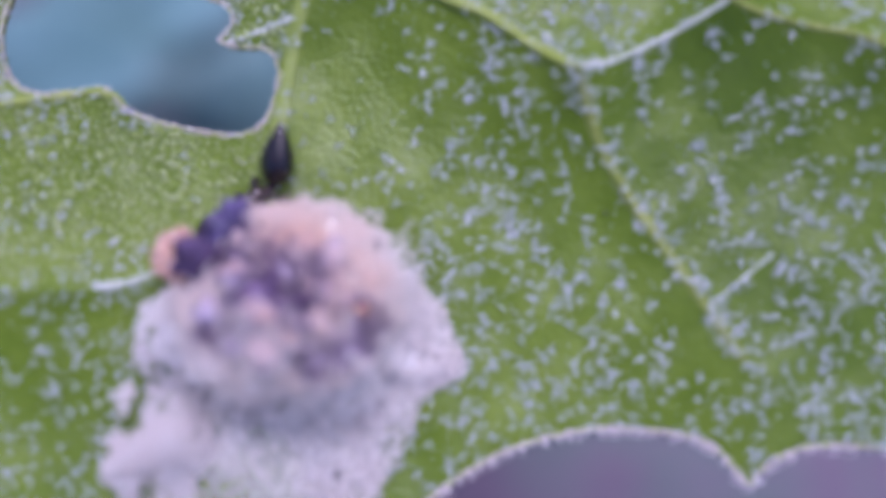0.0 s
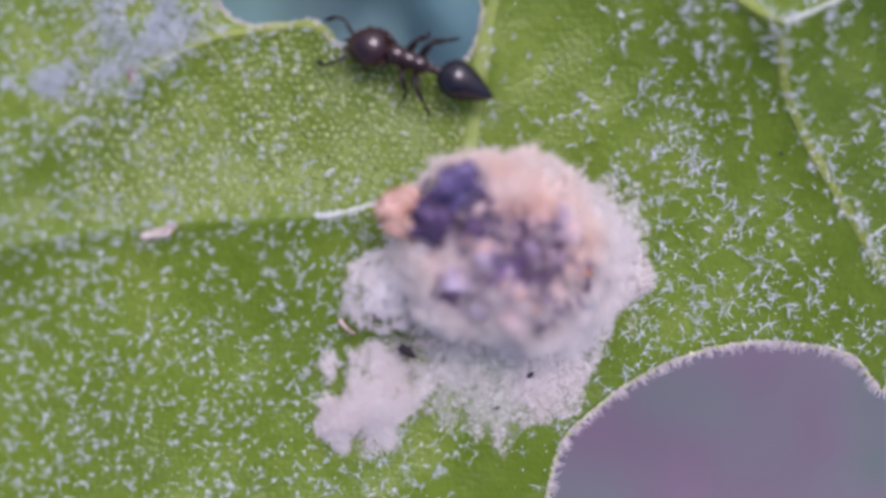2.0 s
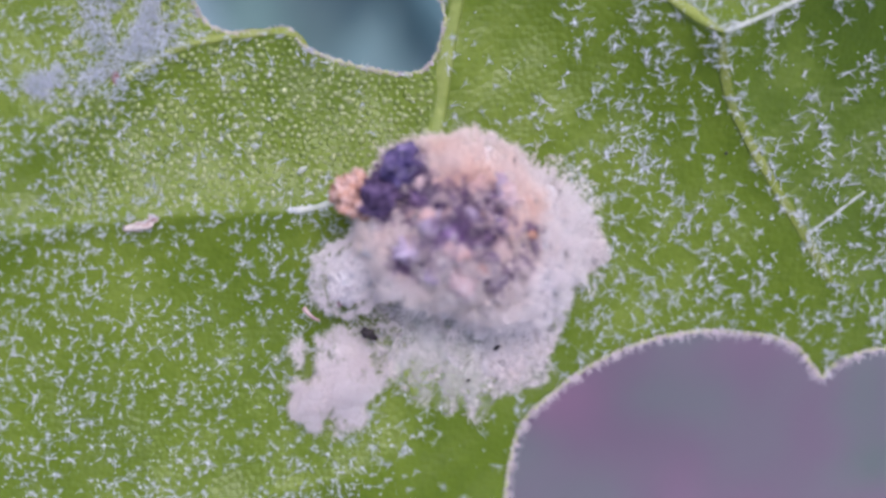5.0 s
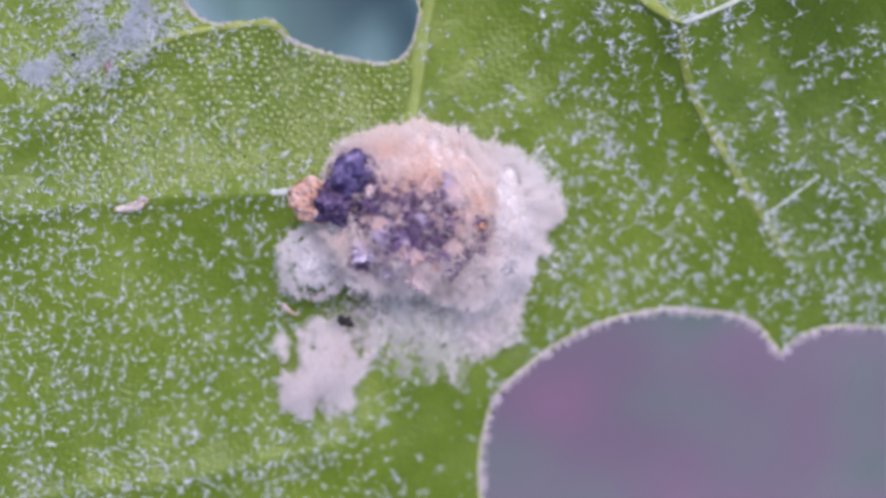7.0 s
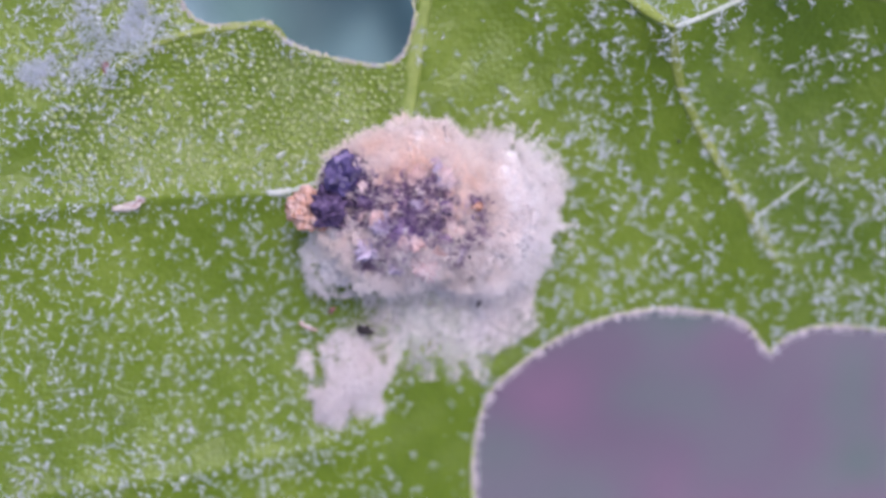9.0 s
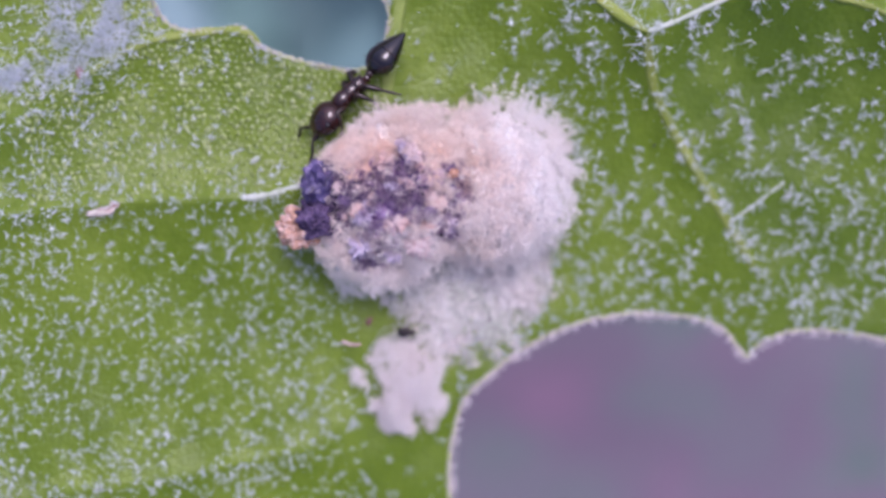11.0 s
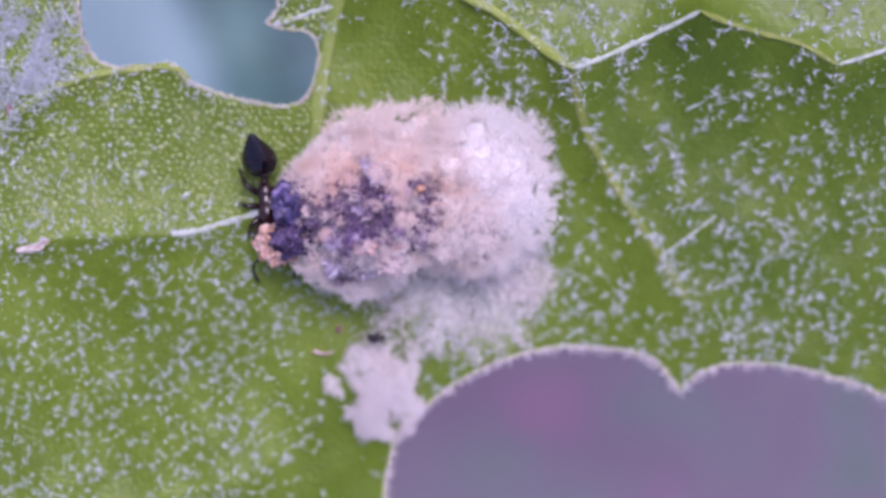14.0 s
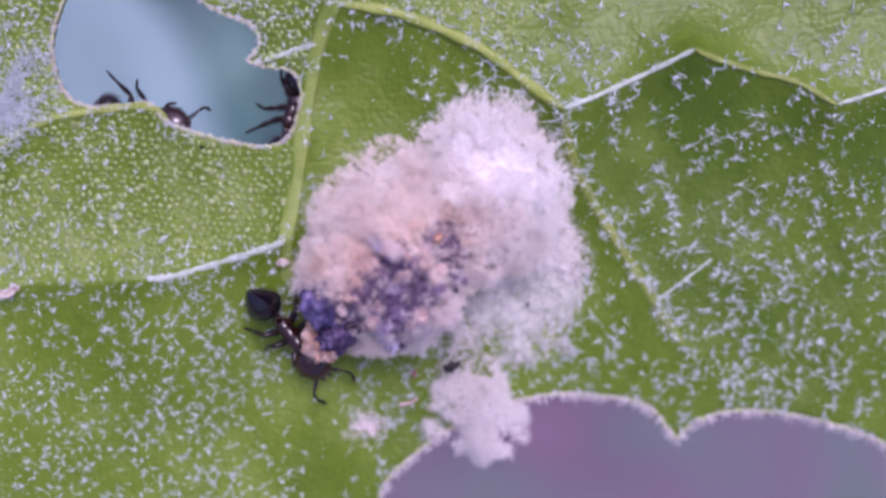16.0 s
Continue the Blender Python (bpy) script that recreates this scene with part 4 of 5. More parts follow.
    heap_wool("collar_wool", COLLAR_HEAP, larva, "loose white wax wool under the mound", 4.0, 800, 9, (0.08, 0.2), True, 0.0, 0.1)
    heap_wool("hem_wool", HEAD_HEAP, hem, "loose white wax wool", 6.0, 2400, 13, (0.1, 0.26), True, -0.2, 0.12)

    skirt = empty("skirt", "", "")
    skirt.parent = larva

    def strew(n, name, label, power, top, size, count, radius, rule):
        a = r.uniform(-np.pi, np.pi, n)
        u = r.random(n) ** power
        far = reach_at(a)
        dens = np.interp(a, angs, thick)
        d = 1.1 + (far - 1.15) * u
        p = np.stack([d * np.cos(a), d * np.sin(a), 0 * a], 1)
        keep = rule(p, dens, u)
        p, dens, u, a = p[keep], dens[keep], u[keep], a[keep]
        heap = np.clip(0.7 + 0.5 * wavy(p, 2.4, 2) + 0.25 * wavy(p, 6.0, 5), 0.1, 1.4)
        p[:, 2] = 0.03 + 0.12 * (1 - u**3) + top * (dens**1.4 * np.clip(1.04 - u**2, 0, 1) + 0.9 * np.clip(1 - 2.4 * u, 0, 1)) * heap * r.random(len(p)) ** 0.6
        w = np.stack([np.cos(a) * u, np.sin(a) * u, np.full(len(a), 0.7)], 1)
        v, f, idx = flocs(p, w / np.linalg.norm(w, axis=1, keepdims=True), r.uniform(*size, len(p)), count, r, radius, 0.04, 0.1)
        v[:, 2] = np.maximum(v[:, 2], 0.015)
        tagged(dyed(mesh_object(name, v, f, FLEECE, skirt, label), 0 * idx, 0 * idx), kind="stuff")

    def clumpy(p, dens, u):
        return 0.7 * wavy(p, 2.1, 4) + 0.7 * wavy(p, 5.5, 1) + 0.45 * wavy(p, 11, 7) + 2.7 * dens - 0.55 - 0.9 * u > r.random(len(u)) * 1.6 - 0.3

    strew(6200, "skirt_wool", "skirt of white wax wool", 0.6, 0.75, (0.08, 0.2), 12, (0.0055, 0.0095), clumpy)
    strew(3600, "wool_veil", "thin veil of white wax threads on the leaf", 0.62, 0.4, (0.08, 0.2), 9, (0.0055, 0.009), lambda p, dens, u: 0.4 * wavy(p, 2.1, 4) + 0.5 * wavy(p, 7, 3) + 0.85 + 1.0 * dens - 0.9 * u > r.random(len(u)))

    # thin wax films between the threads, one over the other
    for layer, high in enumerate((0.07, 0.16)):
        na, nr = 260, 40
        a, u = np.meshgrid(np.linspace(-np.pi, np.pi, na, endpoint=False), np.linspace(0.25, 1, nr), indexing="ij")
        a, u = a.ravel(), u.ravel()
        d = u * reach_at(a) * (1 - 0.06 * layer)
        p = np.stack([d * np.cos(a), d * np.sin(a), 0 * a], 1)
        dens = np.interp(a, angs, thick)
        cover = np.clip(0.46 + 0.3 * dens + 0.16 * wavy(p, 2.1, 4 + layer) + 0.14 * wavy(p, 6, 1 + layer) - 0.55 * u**7, 0, 0.75) - 0.08 * layer
        p[:, 2] = high * (1.3 - u) + 0.13 * (1 - u**4) + 0.05 * np.abs(wavy(p, 5.0, 3 + layer)) * (1.1 - u) + 0.02
        i, j = np.meshgrid(np.arange(na), np.arange(nr - 1), indexing="ij")
        q, q2 = i * nr + j, ((i + 1) % na) * nr + j
        film = mesh_object("wax_film", p, np.stack([q, q + 1, q2 + 1, q2], -1).reshape(-1, 4), FILM, skirt, "thin greenish-white film of wax on the leaf")
        film.data.attributes.new("cover", "FLOAT", "POINT").data.foreach_set("value", cover.astype(np.float32))
    # felted pad under the thicker side
    na, nr = 240, 24
    a, u = np.meshgrid(np.linspace(-np.pi, np.pi, na, endpoint=False), np.linspace(0, 1, nr), indexing="ij")
    dens = np.interp(a, angs, thick)
    d = u * reach_at(a.ravel()).reshape(a.shape) * np.clip(1.45 * dens - 0.62, 0.22, 0.8)
    p = np.stack([d * np.cos(a), d * np.sin(a), 0 * a], -1).reshape(-1, 3)
    bil = np.array([abs(noise.noise(Vector(q) * 2.2)) + 0.6 * abs(noise.noise(Vector(q) * 5)) + 0.3 * abs(noise.noise(Vector(q) * 11)) for q in p])
    p[:, 2] = 0.01 + (0.6 * dens * (1 - u**2)).ravel() * (0.5 + 1.2 * bil)
    i, j = np.meshgrid(np.arange(na), np.arange(nr - 1), indexing="ij")
    q, q2 = i * nr + j, ((i + 1) % na) * nr + j
    dyed(mesh_object("wool_pad", p, np.stack([q, q + 1, q2 + 1, q2], -1).reshape(-1, 4), FELT, larva, "felted white wax wool"), 0 * p[:, 0], 0 * p[:, 0])

    # the loose tuft that trails behind
    tuft = empty("tuft", "", "")
    tuft.parent = larva
    lobes = lambda a: 0.95 + 0.13 * np.sin(3 * a + 0.6) + 0.1 * np.sin(5 * a + 1.5) + 0.07 * np.sin(11 * a)  # noqa: E731
    n = 2300
    a, u = r.uniform(-np.pi, np.pi, n), r.random(n) ** 0.55
    d = u * lobes(a) * 1.28
    p = np.stack([d * np.cos(a) * 0.92, d * np.sin(a), 0 * a], 1)
    keep = 0.9 * wavy(p, 3.0, 2) + 0.8 * wavy(p, 8, 6) + 1.5 - 1.2 * u > r.random(n) * 0.9
    p, u, a = p[keep], u[keep], a[keep]
    p[:, 2] = 0.05 + 0.8 * (1 - u**2) * np.clip(0.75 + 0.4 * wavy(p, 3.5, 1), 0.2, 1.3) * r.random(len(p)) ** 0.5
    w = np.stack([np.cos(a) * u, np.sin(a) * u, np.full(len(a), 0.7)], 1)
    v, f, idx = flocs(p, w, r.uniform(0.08, 0.22, len(p)), 12, r, (0.0055, 0.0095), 0.04)
    v[:, 2] = np.maximum(v[:, 2], 0.015)
    tagged(dyed(mesh_object("tuft_wool", v, f, FLEECE, tuft, "loose tuft of white wax wool"), 0 * idx, 0 * idx), kind="stuff")
    n = 260
    t, s = r.random(n), r.normal(size=(n, 2))
    p = np.column_stack([0.3 + 1.5 * t + 0.3 * s[:, 0], 0.4 + 0.9 * t + 0.32 * s[:, 1], 0.05 + 0.3 * r.random(n)])
    v, f, idx = flocs(p, np.tile([0, 0, 1.0], (n, 1)), r.uniform(0.08, 0.2, n), 9, r, (0.005, 0.009), 0.05)
    v[:, 2] = np.maximum(v[:, 2], 0.015)
    tagged(dyed(mesh_object("wool_bridge", v, f, FLEECE, tuft, "thin wool strands joining tuft and skirt"), 0 * idx, 0 * idx), kind="stuff")
    husk = lump("husk", (0.16, 0.1, 0.08), (0.95, 1.05, 0.5), HUSK, tuft, "black seed husk caught in the wool", 7, 0.7, 2.2, 4, -0.6)
    lump("husk", (0.07, 0.05, 0.05), (1.08, 0.93, 0.45), HUSK, husk, "", 9, 0.7, 2.2, 3, 0.4)
    lump("husk", (0.09, 0.06, 0.05), (0.45, 1.75, 0.25), RUST, tuft, "brown husk fragment", 17, 0.7, 2.2, 3, 0.4)
    line = spline([(-0.34, 1.78, 0.25), (-0.26, 1.66, 0.3), (-0.14, 1.52, 0.3), (-0.05, 1.46, 0.25)], 0.05)
    v, f = tube(line, np.linspace(0.055, 0.03, len(line)), 6)
    mesh_object("twig", v, f, TWIG, tuft, "small pinkish twig")
    line = spline([(1.46, 1.26, 1.2), (1.5, 1.45, 1.25), (1.56, 1.7, 1.15)], 0.05)
    v, f = tube(line, 0.03, 6)
    mesh_object("splinter", v, f, HUSK, larva, "short black splinter in the wool")
    for x, y, z, s in ((0.75, -2.45, 0.5, 0.075), (0.05, -3.15, 0.3, 0.05), (1.5, -3.2, 0.3, 0.03), (-1.7, -0.55, 0.9, 0.03)):
        lump("speck", (s, s * 0.6, s * 0.5), (x, y, z), HUSK, larva, "tiny black speck in the wool", x * 5, 0.6, 2, 3, x)
    return larva, mound, back, shoulder, hem, skirt, tuft


# ---- ants ----
def ball(bm, centre, size, squash=None, seg=20):
    """An ellipsoid; squash(u) scales its section along x, u from -1 to 1."""
    got = bmesh.ops.create_uvsphere(bm, u_segments=seg, v_segments=seg // 2 + 4, radius=1)
    for v in got["verts"]:
        x, y, z = v.co.z, v.co.x, v.co.y
        k = squash(x) if squash else 1
        v.co = Vector((x * size[0] + centre[0], y * size[1] * k + centre[1], z * size[2] * k + centre[2]))
    return got["verts"]


def limb(joints, radii):
    """A jointed leg or feeler: swelling segments between joints, as one bmesh."""
    line, rad = [], []
    for (a, b), (ra, rb) in zip(zip(joints[:-1], joints[1:]), radii):
        for u in (0.0, 0.15, 0.4, 0.7, 0.95):
            line.append(np.array(a) + (np.array(b) - np.array(a)) * u)
            rad.append((ra + (rb - ra) * u) * (0.75 + 0.5 * math.sin(math.pi * min(1, u + 0.08))))
    line.append(np.array(joints[-1]))
    rad.append(radii[-1][1] * 0.5)
    v, f = tube(line, rad, 7)
    bm = bmesh.new()
    vs = [bm.verts.new(p) for p in v]
    for q in f:
        bm.faces.new([vs[i] for i in q])
    for ring in (vs[:7], vs[-7:]):
        bm.faces.new(ring)
    bmesh.ops.recalc_face_normals(bm, faces=bm.faces)
    return bm


# each leg: where it starts on the body, knee, ankle and foot, seen from above (left side)
LEGS = {
    "fore": ((0.3, 0.13, -0.1), (0.52, 0.38, 0.06), (0.66, 0.52, -0.26), (0.9, 0.58, -0.5)),
    "middle": ((0.08, 0.14, -0.12), (0.02, 0.46, 0.1), (-0.1, 0.68, -0.24), (-0.02, 0.86, -0.5)),
    "hind": ((-0.2, 0.13, -0.12), (-0.42, 0.46, 0.14), (-0.72, 0.62, -0.22), (-0.98, 0.78, -0.5)),
}


def build_ant(label):
    ant = empty("ant", label, "ant", "ants on the leaf")
    bm = bmesh.new()
    ball(bm, (0.24, 0, 0.02), (0.3, 0.25, 0.25), lambda u: 0.92 + 0.1 * u)
    ball(bm, (0.0, 0, 0.0), (0.34, 0.205, 0.22))
    ball(bm, (-0.24, 0, -0.01), (0.27, 0.2, 0.205))
    for s in (-1, 1):
        ball(bm, (-0.42, 0.09 * s, 0.1), (0.12, 0.022, 0.022), lambda u: 0.55 - 0.45 * u, 8)
    part("thorax", bm, ANT_BROWN, ant, "reddish-brown thorax")
    bm = bmesh.new()
    ball(bm, (-0.52, 0, -0.05), (0.13, 0.1, 0.1), seg=14)
    ball(bm, (-0.66, 0, -0.02), (0.11, 0.11, 0.1), seg=14)
    part("waist", bm, ANT_BROWN, ant)
    # head, turned about its joint
    bm = bmesh.new()
    ball(bm, (0.37, 0, -0.02), (0.47, 0.45, 0.37), lambda u: 0.96 - 0.12 * u)
    head = part("head", bm, ANT_BROWN, ant, "large glossy dark-brown head")
    head.matrix_basis = mm_pose(0.52, 0, 0.04, 0, 14, 0)
    for s in (-1, 1):
        bm = bmesh.new()
        ball(bm, (0.4, 0.41 * s, 0.06), (0.075, 0.035, 0.065), seg=12)
        part("eye", bm, ANT_BLACK, head, "black eye")
        bm = bmesh.new()
        ball(bm, (0.84, 0.09 * s, -0.1), (0.12, 0.06, 0.04), lambda u: 1 - 0.5 * u, 10)
        part("jaw", bm, ANT_BROWN, head)
        bm = limb([(0.7, 0.14 * s, 0.02), (0.95, 0.46 * s, 0.12), (1.2, 0.52 * s, -0.05), (1.48, 0.44 * s, -0.22)], [(0.04, 0.036), (0.03, 0.036), (0.036, 0.044)])
        part("feeler", bm, ANT_LEG, head, "elbowed feeler")
    # heart-shaped tail with a point, turned about its joint
    bm = bmesh.new()
    vs = ball(bm, (0, 0, 0), (0.5, 0.44, 0.35), None, 28)
    for v in vs:
        u = v.co.x / 0.5
        k = 1.0 if u > 0.1 else max(0.03, 1 - 0.62 * ((0.1 - u) / 1.1) ** 1.3)
        if u > 0.55:
            k *= 1 + 0.25 * (u - 0.55)
        v.co.y *= k
        v.co.z *= k
        v.co.x = v.co.x * (1.62 if u < 0 else 0.95) - 0.44
    tail = part("tail", bm, ANT_BLACK, ant, "glossy black pointed heart-shaped tail")
    tail.matrix_basis = mm_pose(-0.72, 0, 0.0, 0, 8, 0)
    for u in (-0.2, -0.62):
        ring = [(u, 0.442 * math.cos(a) * (1 if u > -0.5 else 0.93), 0.352 * math.sin(a) * (1 if u > -0.5 else 0.93)) for a in np.linspace(0, 2 * np.pi, 29)]
        v, f = tube(ring, 0.008, 5)
        mesh_object("band", v, f, ANT_BROWN, tail)
    legs = []
    for k, joints in LEGS.items():
        for s in (-1, 1):
            o = np.array(joints[0]) * (1, s, 1)
            pts = [np.array(j) * (1, s, 1) - o for j in joints]
            bm = limb(pts, [(0.066, 0.08), (0.058, 0.05), (0.036, 0.024)])
            leg = part("leg", bm, ANT_LEG, ant, "thin dark jointed leg")
            leg.matrix_basis = mm_pose(*o)
            legs.append((leg, o, s, k))
    ant.scale = (0.93, 0.93, 0.93)
    return ant, head, tail, legs


build_ground()
build_undergrowth()
LEAF = build_leaf()
build_hairs(LEAF)
build_marks(LEAF)
LARVA_THING, MOUND_PART, BACK_PART, SHOULDER_PART, HEM_PART, SKIRT_PART, TUFT_PART = build_larva()
ANTS = [build_ant("glossy dark-brown ant with a black pointed tail visiting the larva"), build_ant("dark-brown ant climbing along the edge of the leaf hole"), build_ant("dark-brown ant creeping round the rim of the leaf hole")]

# ---- what moves: seconds, then millimetres and degrees ----
LARVA = [
    (0, -0.22, 0.32, 0.50),
    (0.5, -0.38, 0.43, 4.20),
    (1, -0.50, 0.38, 5.00),
    (1.5, -0.48, 0.38, 4.90),
    (2, -0.50, 0.41, 4.40),
    (2.5, -0.49, 0.41, 4.50),
    (3, -0.58, 0.32, 4.30),
    (3.5, -0.62, 0.35, 4.80),
    (4, -0.60, 0.66, 5.60),
    (6.5, -0.40, 0.58, 13.00),
    (7, -0.85, 0.78, 15.27),
    (7.5, -1.06, 0.51, 19.20),
    (8, -0.90, 0.68, 18.50),
    (10.5, -0.54, 0.73, 37.71),
    (11, -0.22, 0.84, 39.75),
    (11.5, -0.40, 1.11, 43.72),
    (12, -0.12, 1.22, 53.71),
    (12.5, 0.31, 0.96, 48.20),
    (13, 0.68, 0.88, 48.77),
    (13.5, 0.67, 1.00, 50.09),
    (14, 0.86, 1.70, 43.39),
    (14.5, 1.14, 1.67, 58.69),
    (15, 1.53, 1.50, 60.33),
    (15.5, 1.48, 1.68, 65.50),
    (16, 1.60, 1.81, 68.10),
]
MOUND = [
    (0, -0.09, -12.80, 4.70),
    (0.5, -0.05, -2.50, 19.70),
    (1, 0.07, 2.00, 18.30),
    (1.5, 0.10, 1.40, 18.50),
    (2, 0.08, 2.30, 17.00),
    (2.5, 0.11, 1.20, 16.20),
    (3, 0.13, 3.30, 16.00),
    (3.5, 0.11, 1.60, 15.70),
    (4, 0.07, -6.10, 15.40),
    (6.5, -0.02, 5.10, 5.80),
    (7, 0.00, 11.57, 6.19),
    (7.5, -0.01, 8.00, -2.90),
    (8, 0.00, 4.60, 0.50),
    (10.5, 0.01, 1.40, 7.48),
    (11, -0.08, -7.76, 3.76),
    (11.5, -0.01, -5.08, -4.92),
    (12, 0.02, -2.50, -9.95),
    (12.5, -0.04, 3.59, -11.58),
    (13, -0.05, 9.83, -9.68),
    (13.5, -0.08, 8.44, -5.95),
    (14, -0.07, -0.36, -7.51),
    (14.5, -0.03, 3.27, -17.71),
    (15, -0.00, 13.34, -20.71),
    (15.5, -0.01, 11.19, -24.15),
    (16, -0.09, 11.14, -19.36),
]
SKIRT = [(0, -0.45, 0.3), (0.5, 0.0, 0.1), (4, 0.0, 0.1), (8, 0.0, 0.0), (12, 0.1, -0.2), (14, 0.3, -0.45), (15, 0.4, -0.7), (16, 0.45, -0.85)]
BACK = [(0, -1.15, 0.45), (0.5, -0.45, 0.1), (4, -0.4, 0.0), (6.5, -0.2, -0.3), (8, -0.1, -0.4), (10.5, 0.55, -0.35), (11, 0.6, -0.6), (12.5, 0.55, -0.8), (14, 0.45, -0.9), (14.5, 0.45, -1.1), (15.5, 0.55, -1.05), (16, 0.55, -1.0)]
SHOULDER = [(0, 0.3, 0.2), (4, 0.3, 0.2), (8, 0.5, 0.3), (10.5, 1.4, 0.6), (12.5, 1.4, 0.7), (14, 1.35, 0.75), (15.5, 1.2, 0.85), (16, 1.2, 0.85)]
HEM = [(0, 0.0, 0.55), (0.5, 0.0, 0.15), (4, -0.1, 0.05), (7, -0.25, 0.05), (8, -0.15, 0.15), (10.5, 0.7, 0.4), (16, 0.8, 0.5)]
TUFT = [
    (0, -2.48, -1.82),
    (0.5, -2.78, -2.45),
    (1, -2.72, -2.55),
    (2, -2.71, -2.73),
    (3, -2.75, -2.82),
    (3.5, -2.70, -2.77),
    (4, -2.77, -2.78),
    (6.5, -3.03, -2.66),
    (7, -2.95, -2.97),
    (7.5, -3.19, -2.70),
    (8, -3.14, -2.73),
    (10.5, -2.59, -3.29),
    (11, -2.61, -3.09),
    (11.5, -3.08, -3.02),
    (12, -3.10, -2.98),
    (12.5, -2.98, -3.13),
    (13, -2.85, -3.27),
    (13.5, -2.88, -3.14),
    (14, -2.99, -2.99),
    (14.5, -3.11, -2.95),
    (15, -2.84, -3.21),
    (15.5, -2.89, -3.17),
    (16, -2.83, -3.08),
]
ANT_A = [
    (0, -1.06, 2.74, 0.5, -142, 2.17),
    (0.5, -1.06, 2.8, 0.55, -155, 2.42),
    (0.8, -0.59, 3.15, 0.60, -155, 2.39),
    (1, -0.60, 3.37, 0.63, -169, 2.34),
    (1.2, -0.27, 3.61, 0.63, -185, 2.41),
    (1.5, -0.45, 3.95, 0.69, -196, 2.41),
    (1.8, -1.26, 4.26, 0.79, -210, 2.23),
    (2, -1.99, 4.31, 0.85, -201, 2.57),
    (2.5, -2.19, 4.21, 0.86, -205, 2.42),
    (2.8, -2.46, 4.20, 0.88, -195, 2.53),
    (3, -3.26, 4.33, 0.97, -204, 2.49),
    (3.3, -3.90, 5.01, 1.12, -207, 2.44),
    (3.5, -4.29, 5.26, 1.19, -199, 2.45),
    (4, -5.26, 5.82, 1.37, -198, 2.24),
    (4.2, -5.60, 5.94, 1.43, -200, 2.33),
]
ANT_B = [
    (10.3, -1.32, 4.07, 0.77, -87, 2.21),
    (10.5, -1.05, 4.16, 0.76, -103, 2.27),
    (10.8, -1.33, 4.11, 0.77, -118, 2.32),
    (11, -1.38, 3.62, 0.72, -134, 2.58),
    (11.3, -2.02, 2.86, 0.68, -130, 2.43),
    (11.5, -2.04, 3.30, 0.74, -133, 2.39),
    (11.8, -2.86, 2.03, 0.67, -120, 2.68),
    (12, -3.01, 1.41, 0.61, -104, 2.79),
    (12.5, -2.68, 0.97, 0.53, -101, 2.73),
    (12.8, -2.26, 1.26, 0.53, -95, 2.43),
    (13, -2.00, 1.19, 0.49, -85, 2.22),
    (13.5, -1.63, 1.50, 0.50, -9, 1.91),
    (14, -1.69, 1.98, 0.56, -84, 2.20),
    (14.5, -1.47, 1.26, 0.46, -63, 2.37),
    (15, -0.87, 0.18, 0.29, -8, 2.08),
    (15.5, -0.72, 0.09, 0.27, -14, 2.17),
    (15.8, -0.87, -0.01, 0.28, -29, 2.14),
    (16, -0.76, 0.04, 0.27, -50, 1.78),
]
ANT_C = [
    (14.3, -6.13, 4.48, -0.08, 6, 1.71),
    (14.5, -5.79, 4.76, -0.09, 12, 1.81),
    (14.6, -5.57, 5.03, -0.09, 16, 1.84),
    (14.9, -4.09, 4.56, -0.31, -0, 2.19),
    (15, -3.85, 4.46, -0.35, -1, 2.19),
    (15.2, -3.20, 4.67, -0.39, 7, 2.12),
    (15.3, -2.60, 4.73, -0.44, 1, 2.19),
    (15.5, -1.97, 4.91, -0.48, 10, 1.97),
    (15.6, -1.96, 4.66, -0.51, 7, 1.92),
    (15.8, -1.69, 4.31, -0.57, 11, 1.92),
    (16, -0.86, 5.12, -0.54, 73, 2.03),
]
ANT_D = [
    (14.9, -6.21, 8.34, 0.42, -90, 2.23),
    (15, -6.13, 7.52, 0.30, -89, 2.26),
    (15.2, -5.79, 6.85, 0.17, -88, 2.19),
    (15.3, -5.74, 6.55, 0.12, -80, 2.11),
    (15.5, -5.66, 6.07, 0.05, -66, 1.97),
    (15.6, -5.49, 5.85, 0.00, -50, 1.83),
    (15.7, -5.10, 5.52, -0.08, -29, 1.81),
    (15.8, -4.77, 5.01, -0.18, -22, 1.78),
    (16, -4.3, 4.95, -0.25, -14, 1.79),
]
# how far the visiting ant leans over while it clings to the flank of the mound
ANT_ROLL = [(0, 45), (0.5, 45), (0.8, 35), (1.0, 25), (1.5, 0), (9.5, 0), (10.5, 25), (11, 50), (12.5, 55), (12.8, 40), (13.2, 0), (16, 0)]
ANT_OFF = [(4.8, -5.4, 8.6, 1.3, 130), (5.6, -6.0, 10.2, 1.4, 95), (6.6, -4.6, 11.4, 1.4, 20), (7.6, -2.6, 11.2, 1.3, -50), (8.8, -1.0, 9.6, 1.2, -85)]
ANT_C_OFF = [(0, -9.6, 3.4, 0.3, 12), (12.8, -9.6, 3.4, 0.3, 12), (13.6, -7.8, 4.0, 0.3, 15)]
ANT_D_OFF = [(0, -6.3, 11.6, 0.7, -86), (13.9, -6.3, 11.6, 0.7, -86)]


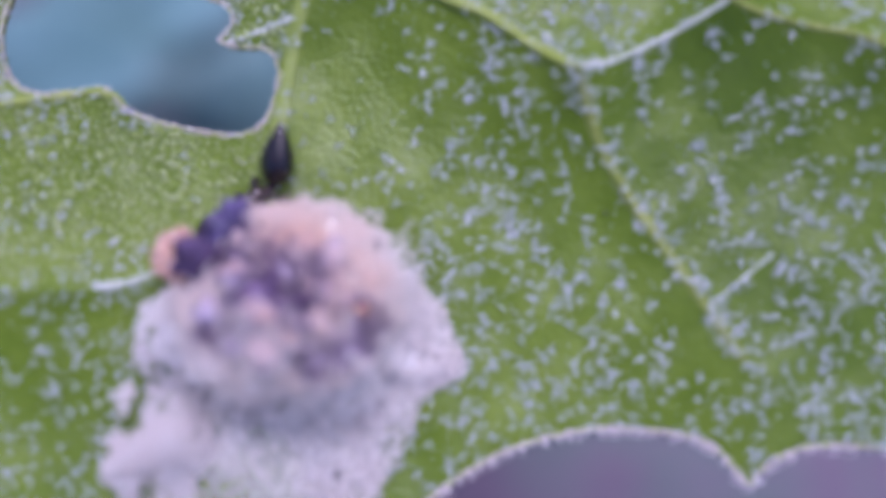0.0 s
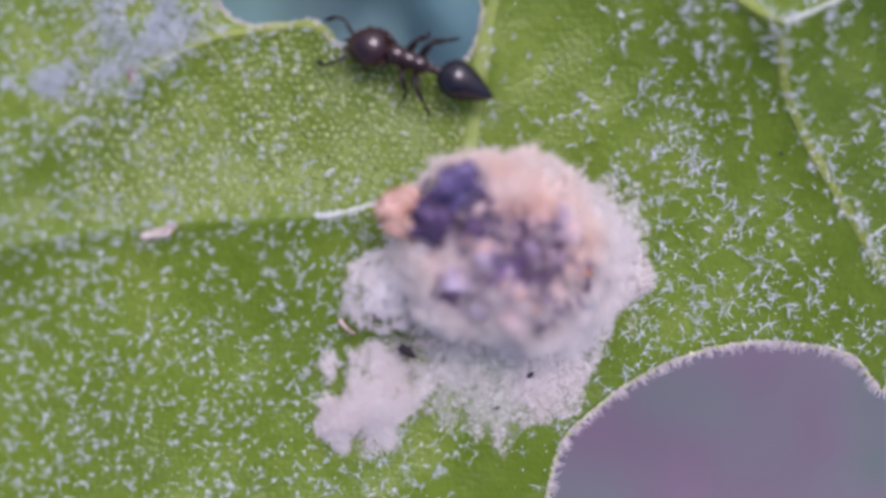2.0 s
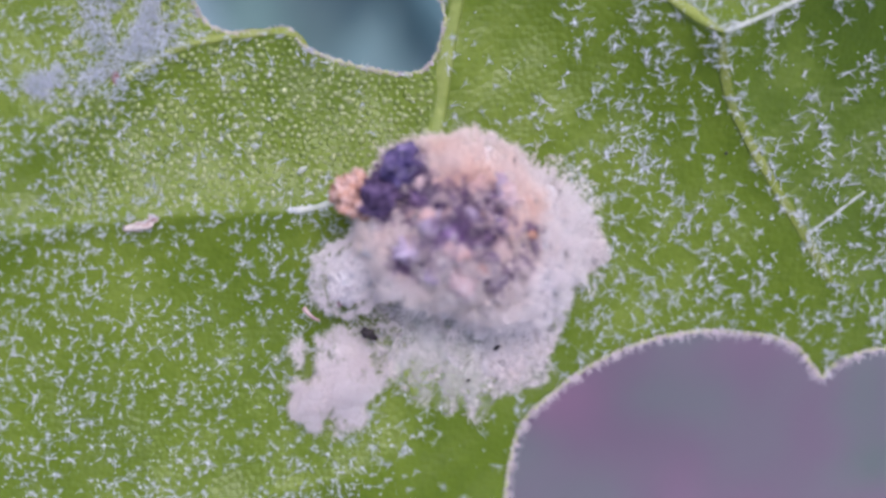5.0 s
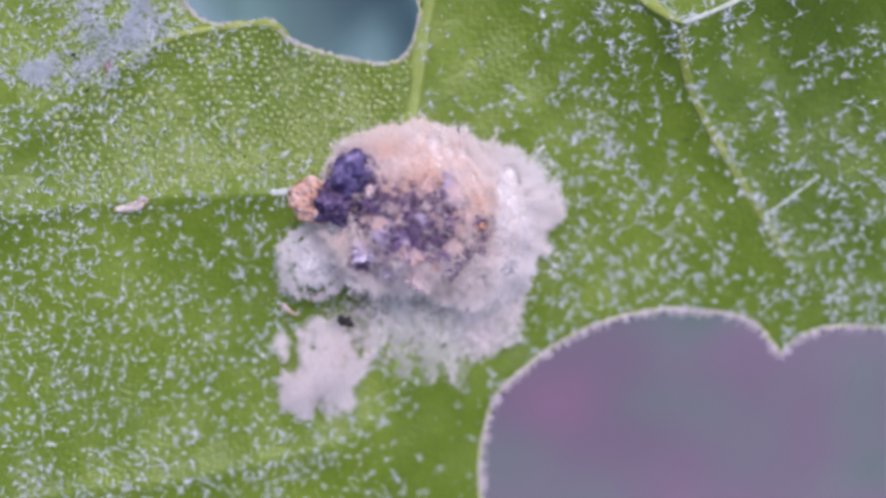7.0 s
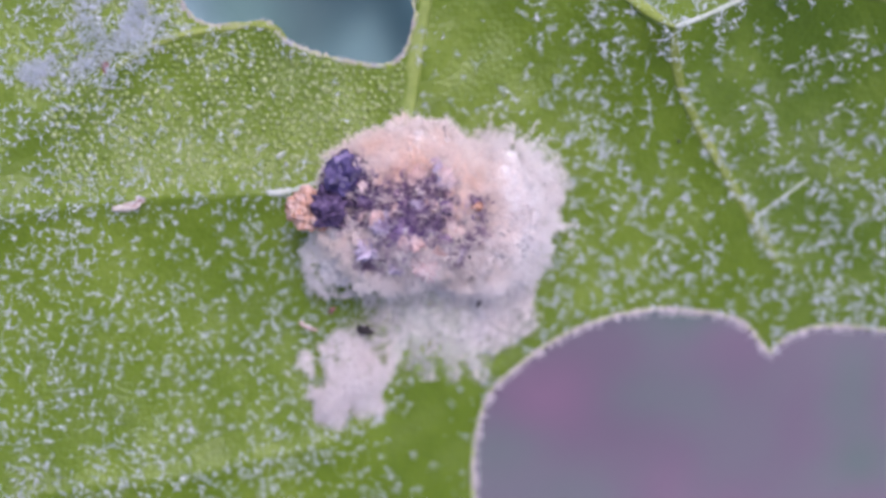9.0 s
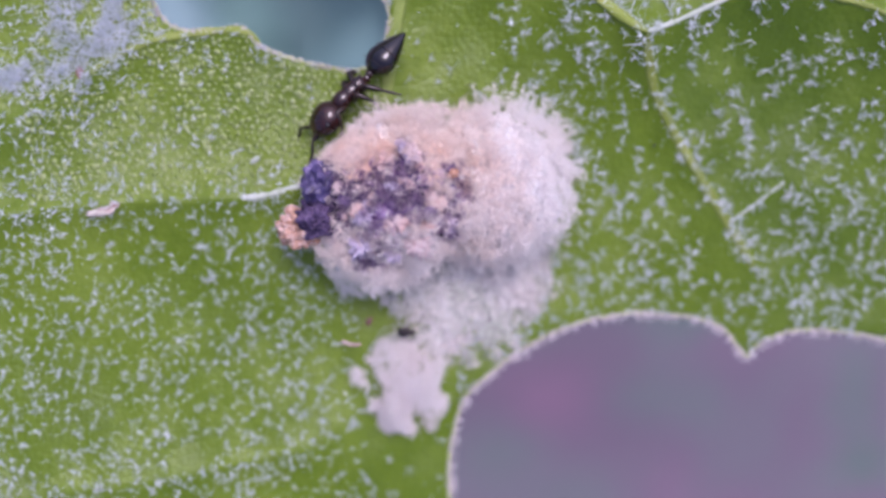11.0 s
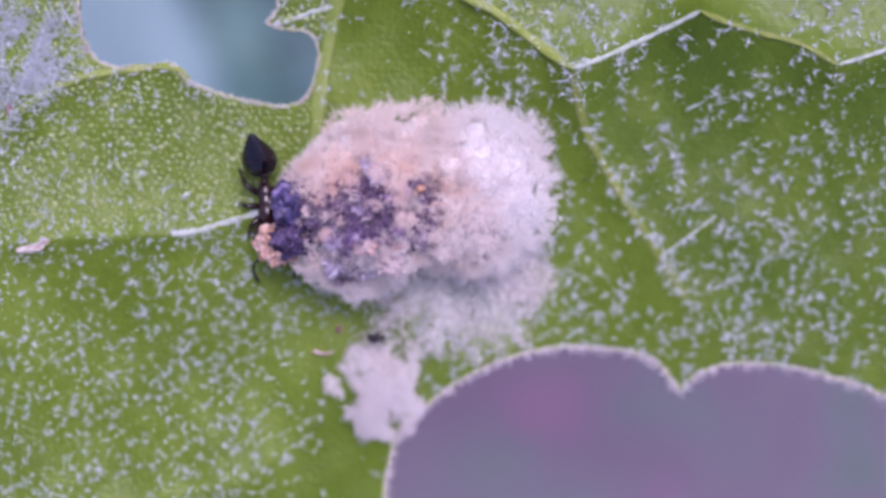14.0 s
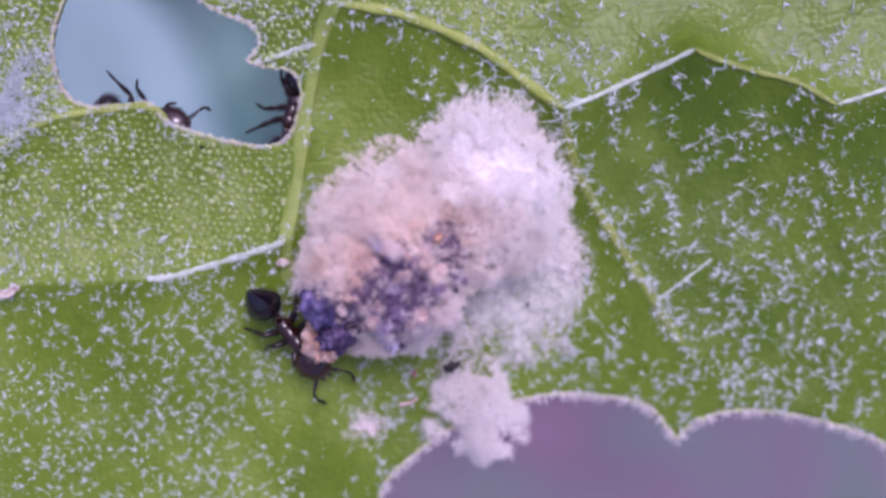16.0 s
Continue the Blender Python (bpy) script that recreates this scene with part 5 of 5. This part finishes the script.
def leg_steps(ant, times, reach, rows):
    """Legs swing in turn, and head and tail nod a little."""
    _, head, tail, legs = ant
    for leg, o, s, k in legs:
        ph = (0 if k == "middle" else math.pi) + (math.pi if s > 0 else 0)
        walk(leg, [(t, mm_pose(*o, 0, 0, reach(t) * math.sin(ph + 9.0 * t))) for t in times])
    walk(head, [(t, mm_pose(0.52, 0, 0.04, 0, 14 + 6 * math.sin(2.1 * t), 9 * math.sin(3.3 * t + 1))) for t in times])
    known = [(r[0], math.degrees(math.acos(min(1, max(0.45, (r[5] / 0.93 - 1.57) / 1.1))))) for r in rows if len(r) > 5]
    lift = lambda t: float(np.interp(t, [k[0] for k in known], [k[1] for k in known]))  # noqa: E731
    walk(tail, [(t, mm_pose(-0.72, 0, 0.0, 0, lift(t) + 3 * math.sin(1.7 * t + 2), 5 * math.sin(2.3 * t))) for t in times])


def motions():
    base, ride = [], []
    ring = np.array([(k * math.cos(b), k * math.sin(b)) for k in (1.5, 2.5, 3.3) for b in np.radians(range(-180, 180, 15))])
    for (t, x, y, a), (_, z, rx, ry) in zip(LARVA, MOUND):
        # the wool lies on the plane that suits the leaf under it
        at = ring + (x, y)
        sx, sy, up = np.linalg.lstsq(np.column_stack([ring, np.ones(len(ring))]), leaf_height(at[:, 0], at[:, 1]), rcond=None)[0]
        lean = Vector((0, 0, 1)).rotation_difference(Vector((-sx, -sy, 1))).to_matrix().to_4x4()
        lies = mm_pose(x, y, up + 0.03) @ lean @ pose(0, 0, 0, 0, 0, a)
        base.append((t, lies))
        ride.append((t, lies.inverted() @ mm_pose(x, y, z - 0.03, rx, ry, a)))
    walk(LARVA_THING, base)
    walk(MOUND_PART, ride)
    shift = lambda t, table: [float(np.interp(t, [k[0] for k in table], [k[i] for k in table])) for i in (1, 2)]  # noqa: E731
    walk(BACK_PART, [(t, m @ mm_pose(*shift(t, BACK), 0)) for t, m in ride])
    walk(SHOULDER_PART, [(t, m @ mm_pose(*shift(t, SHOULDER), 0)) for t, m in ride])
    walk(HEM_PART, [(t, mm_pose(x, y, 0.0)) for t, x, y in HEM])
    walk(SKIRT_PART, [(t, mm_pose(x, y, 0.0)) for t, x, y in SKIRT])
    walk(TUFT_PART, [(t, mm_pose(x, y, 0.0)) for t, x, y in TUFT])
    tilt = lambda r: [(t, mm_pose(x, y, z, 0, 0, a)) for t, x, y, z, a, *_ in r]  # noqa: E731
    roll = lambda t: float(np.interp(t, [k[0] for k in ANT_ROLL], [k[1] for k in ANT_ROLL]))  # noqa: E731
    walk(ANTS[0][0], [(t, m @ pose(0, 0, 0, roll(t), 0, 0)) for t, m in tilt(ANT_A + ANT_OFF + ANT_B)])
    walk(ANTS[1][0], [(t, m @ pose(0, 0, 0, 180, 0, 0)) for t, m in tilt(ANT_C_OFF + ANT_C)])
    walk(ANTS[2][0], [(t, m @ pose(0, 0, 0, 180, 0, 0)) for t, m in tilt(ANT_D_OFF + ANT_D)])
    steps = [0.25 * k for k in range(65)]
    leg_steps(ANTS[0], steps, lambda t: 14 if t < 4.5 or t > 9 else 4, ANT_A + ANT_B)
    leg_steps(ANTS[1], steps, lambda t: 14 if t > 13.5 else 2, ANT_C)
    leg_steps(ANTS[2], steps, lambda t: 14 if t > 14 else 2, ANT_D)


motions()
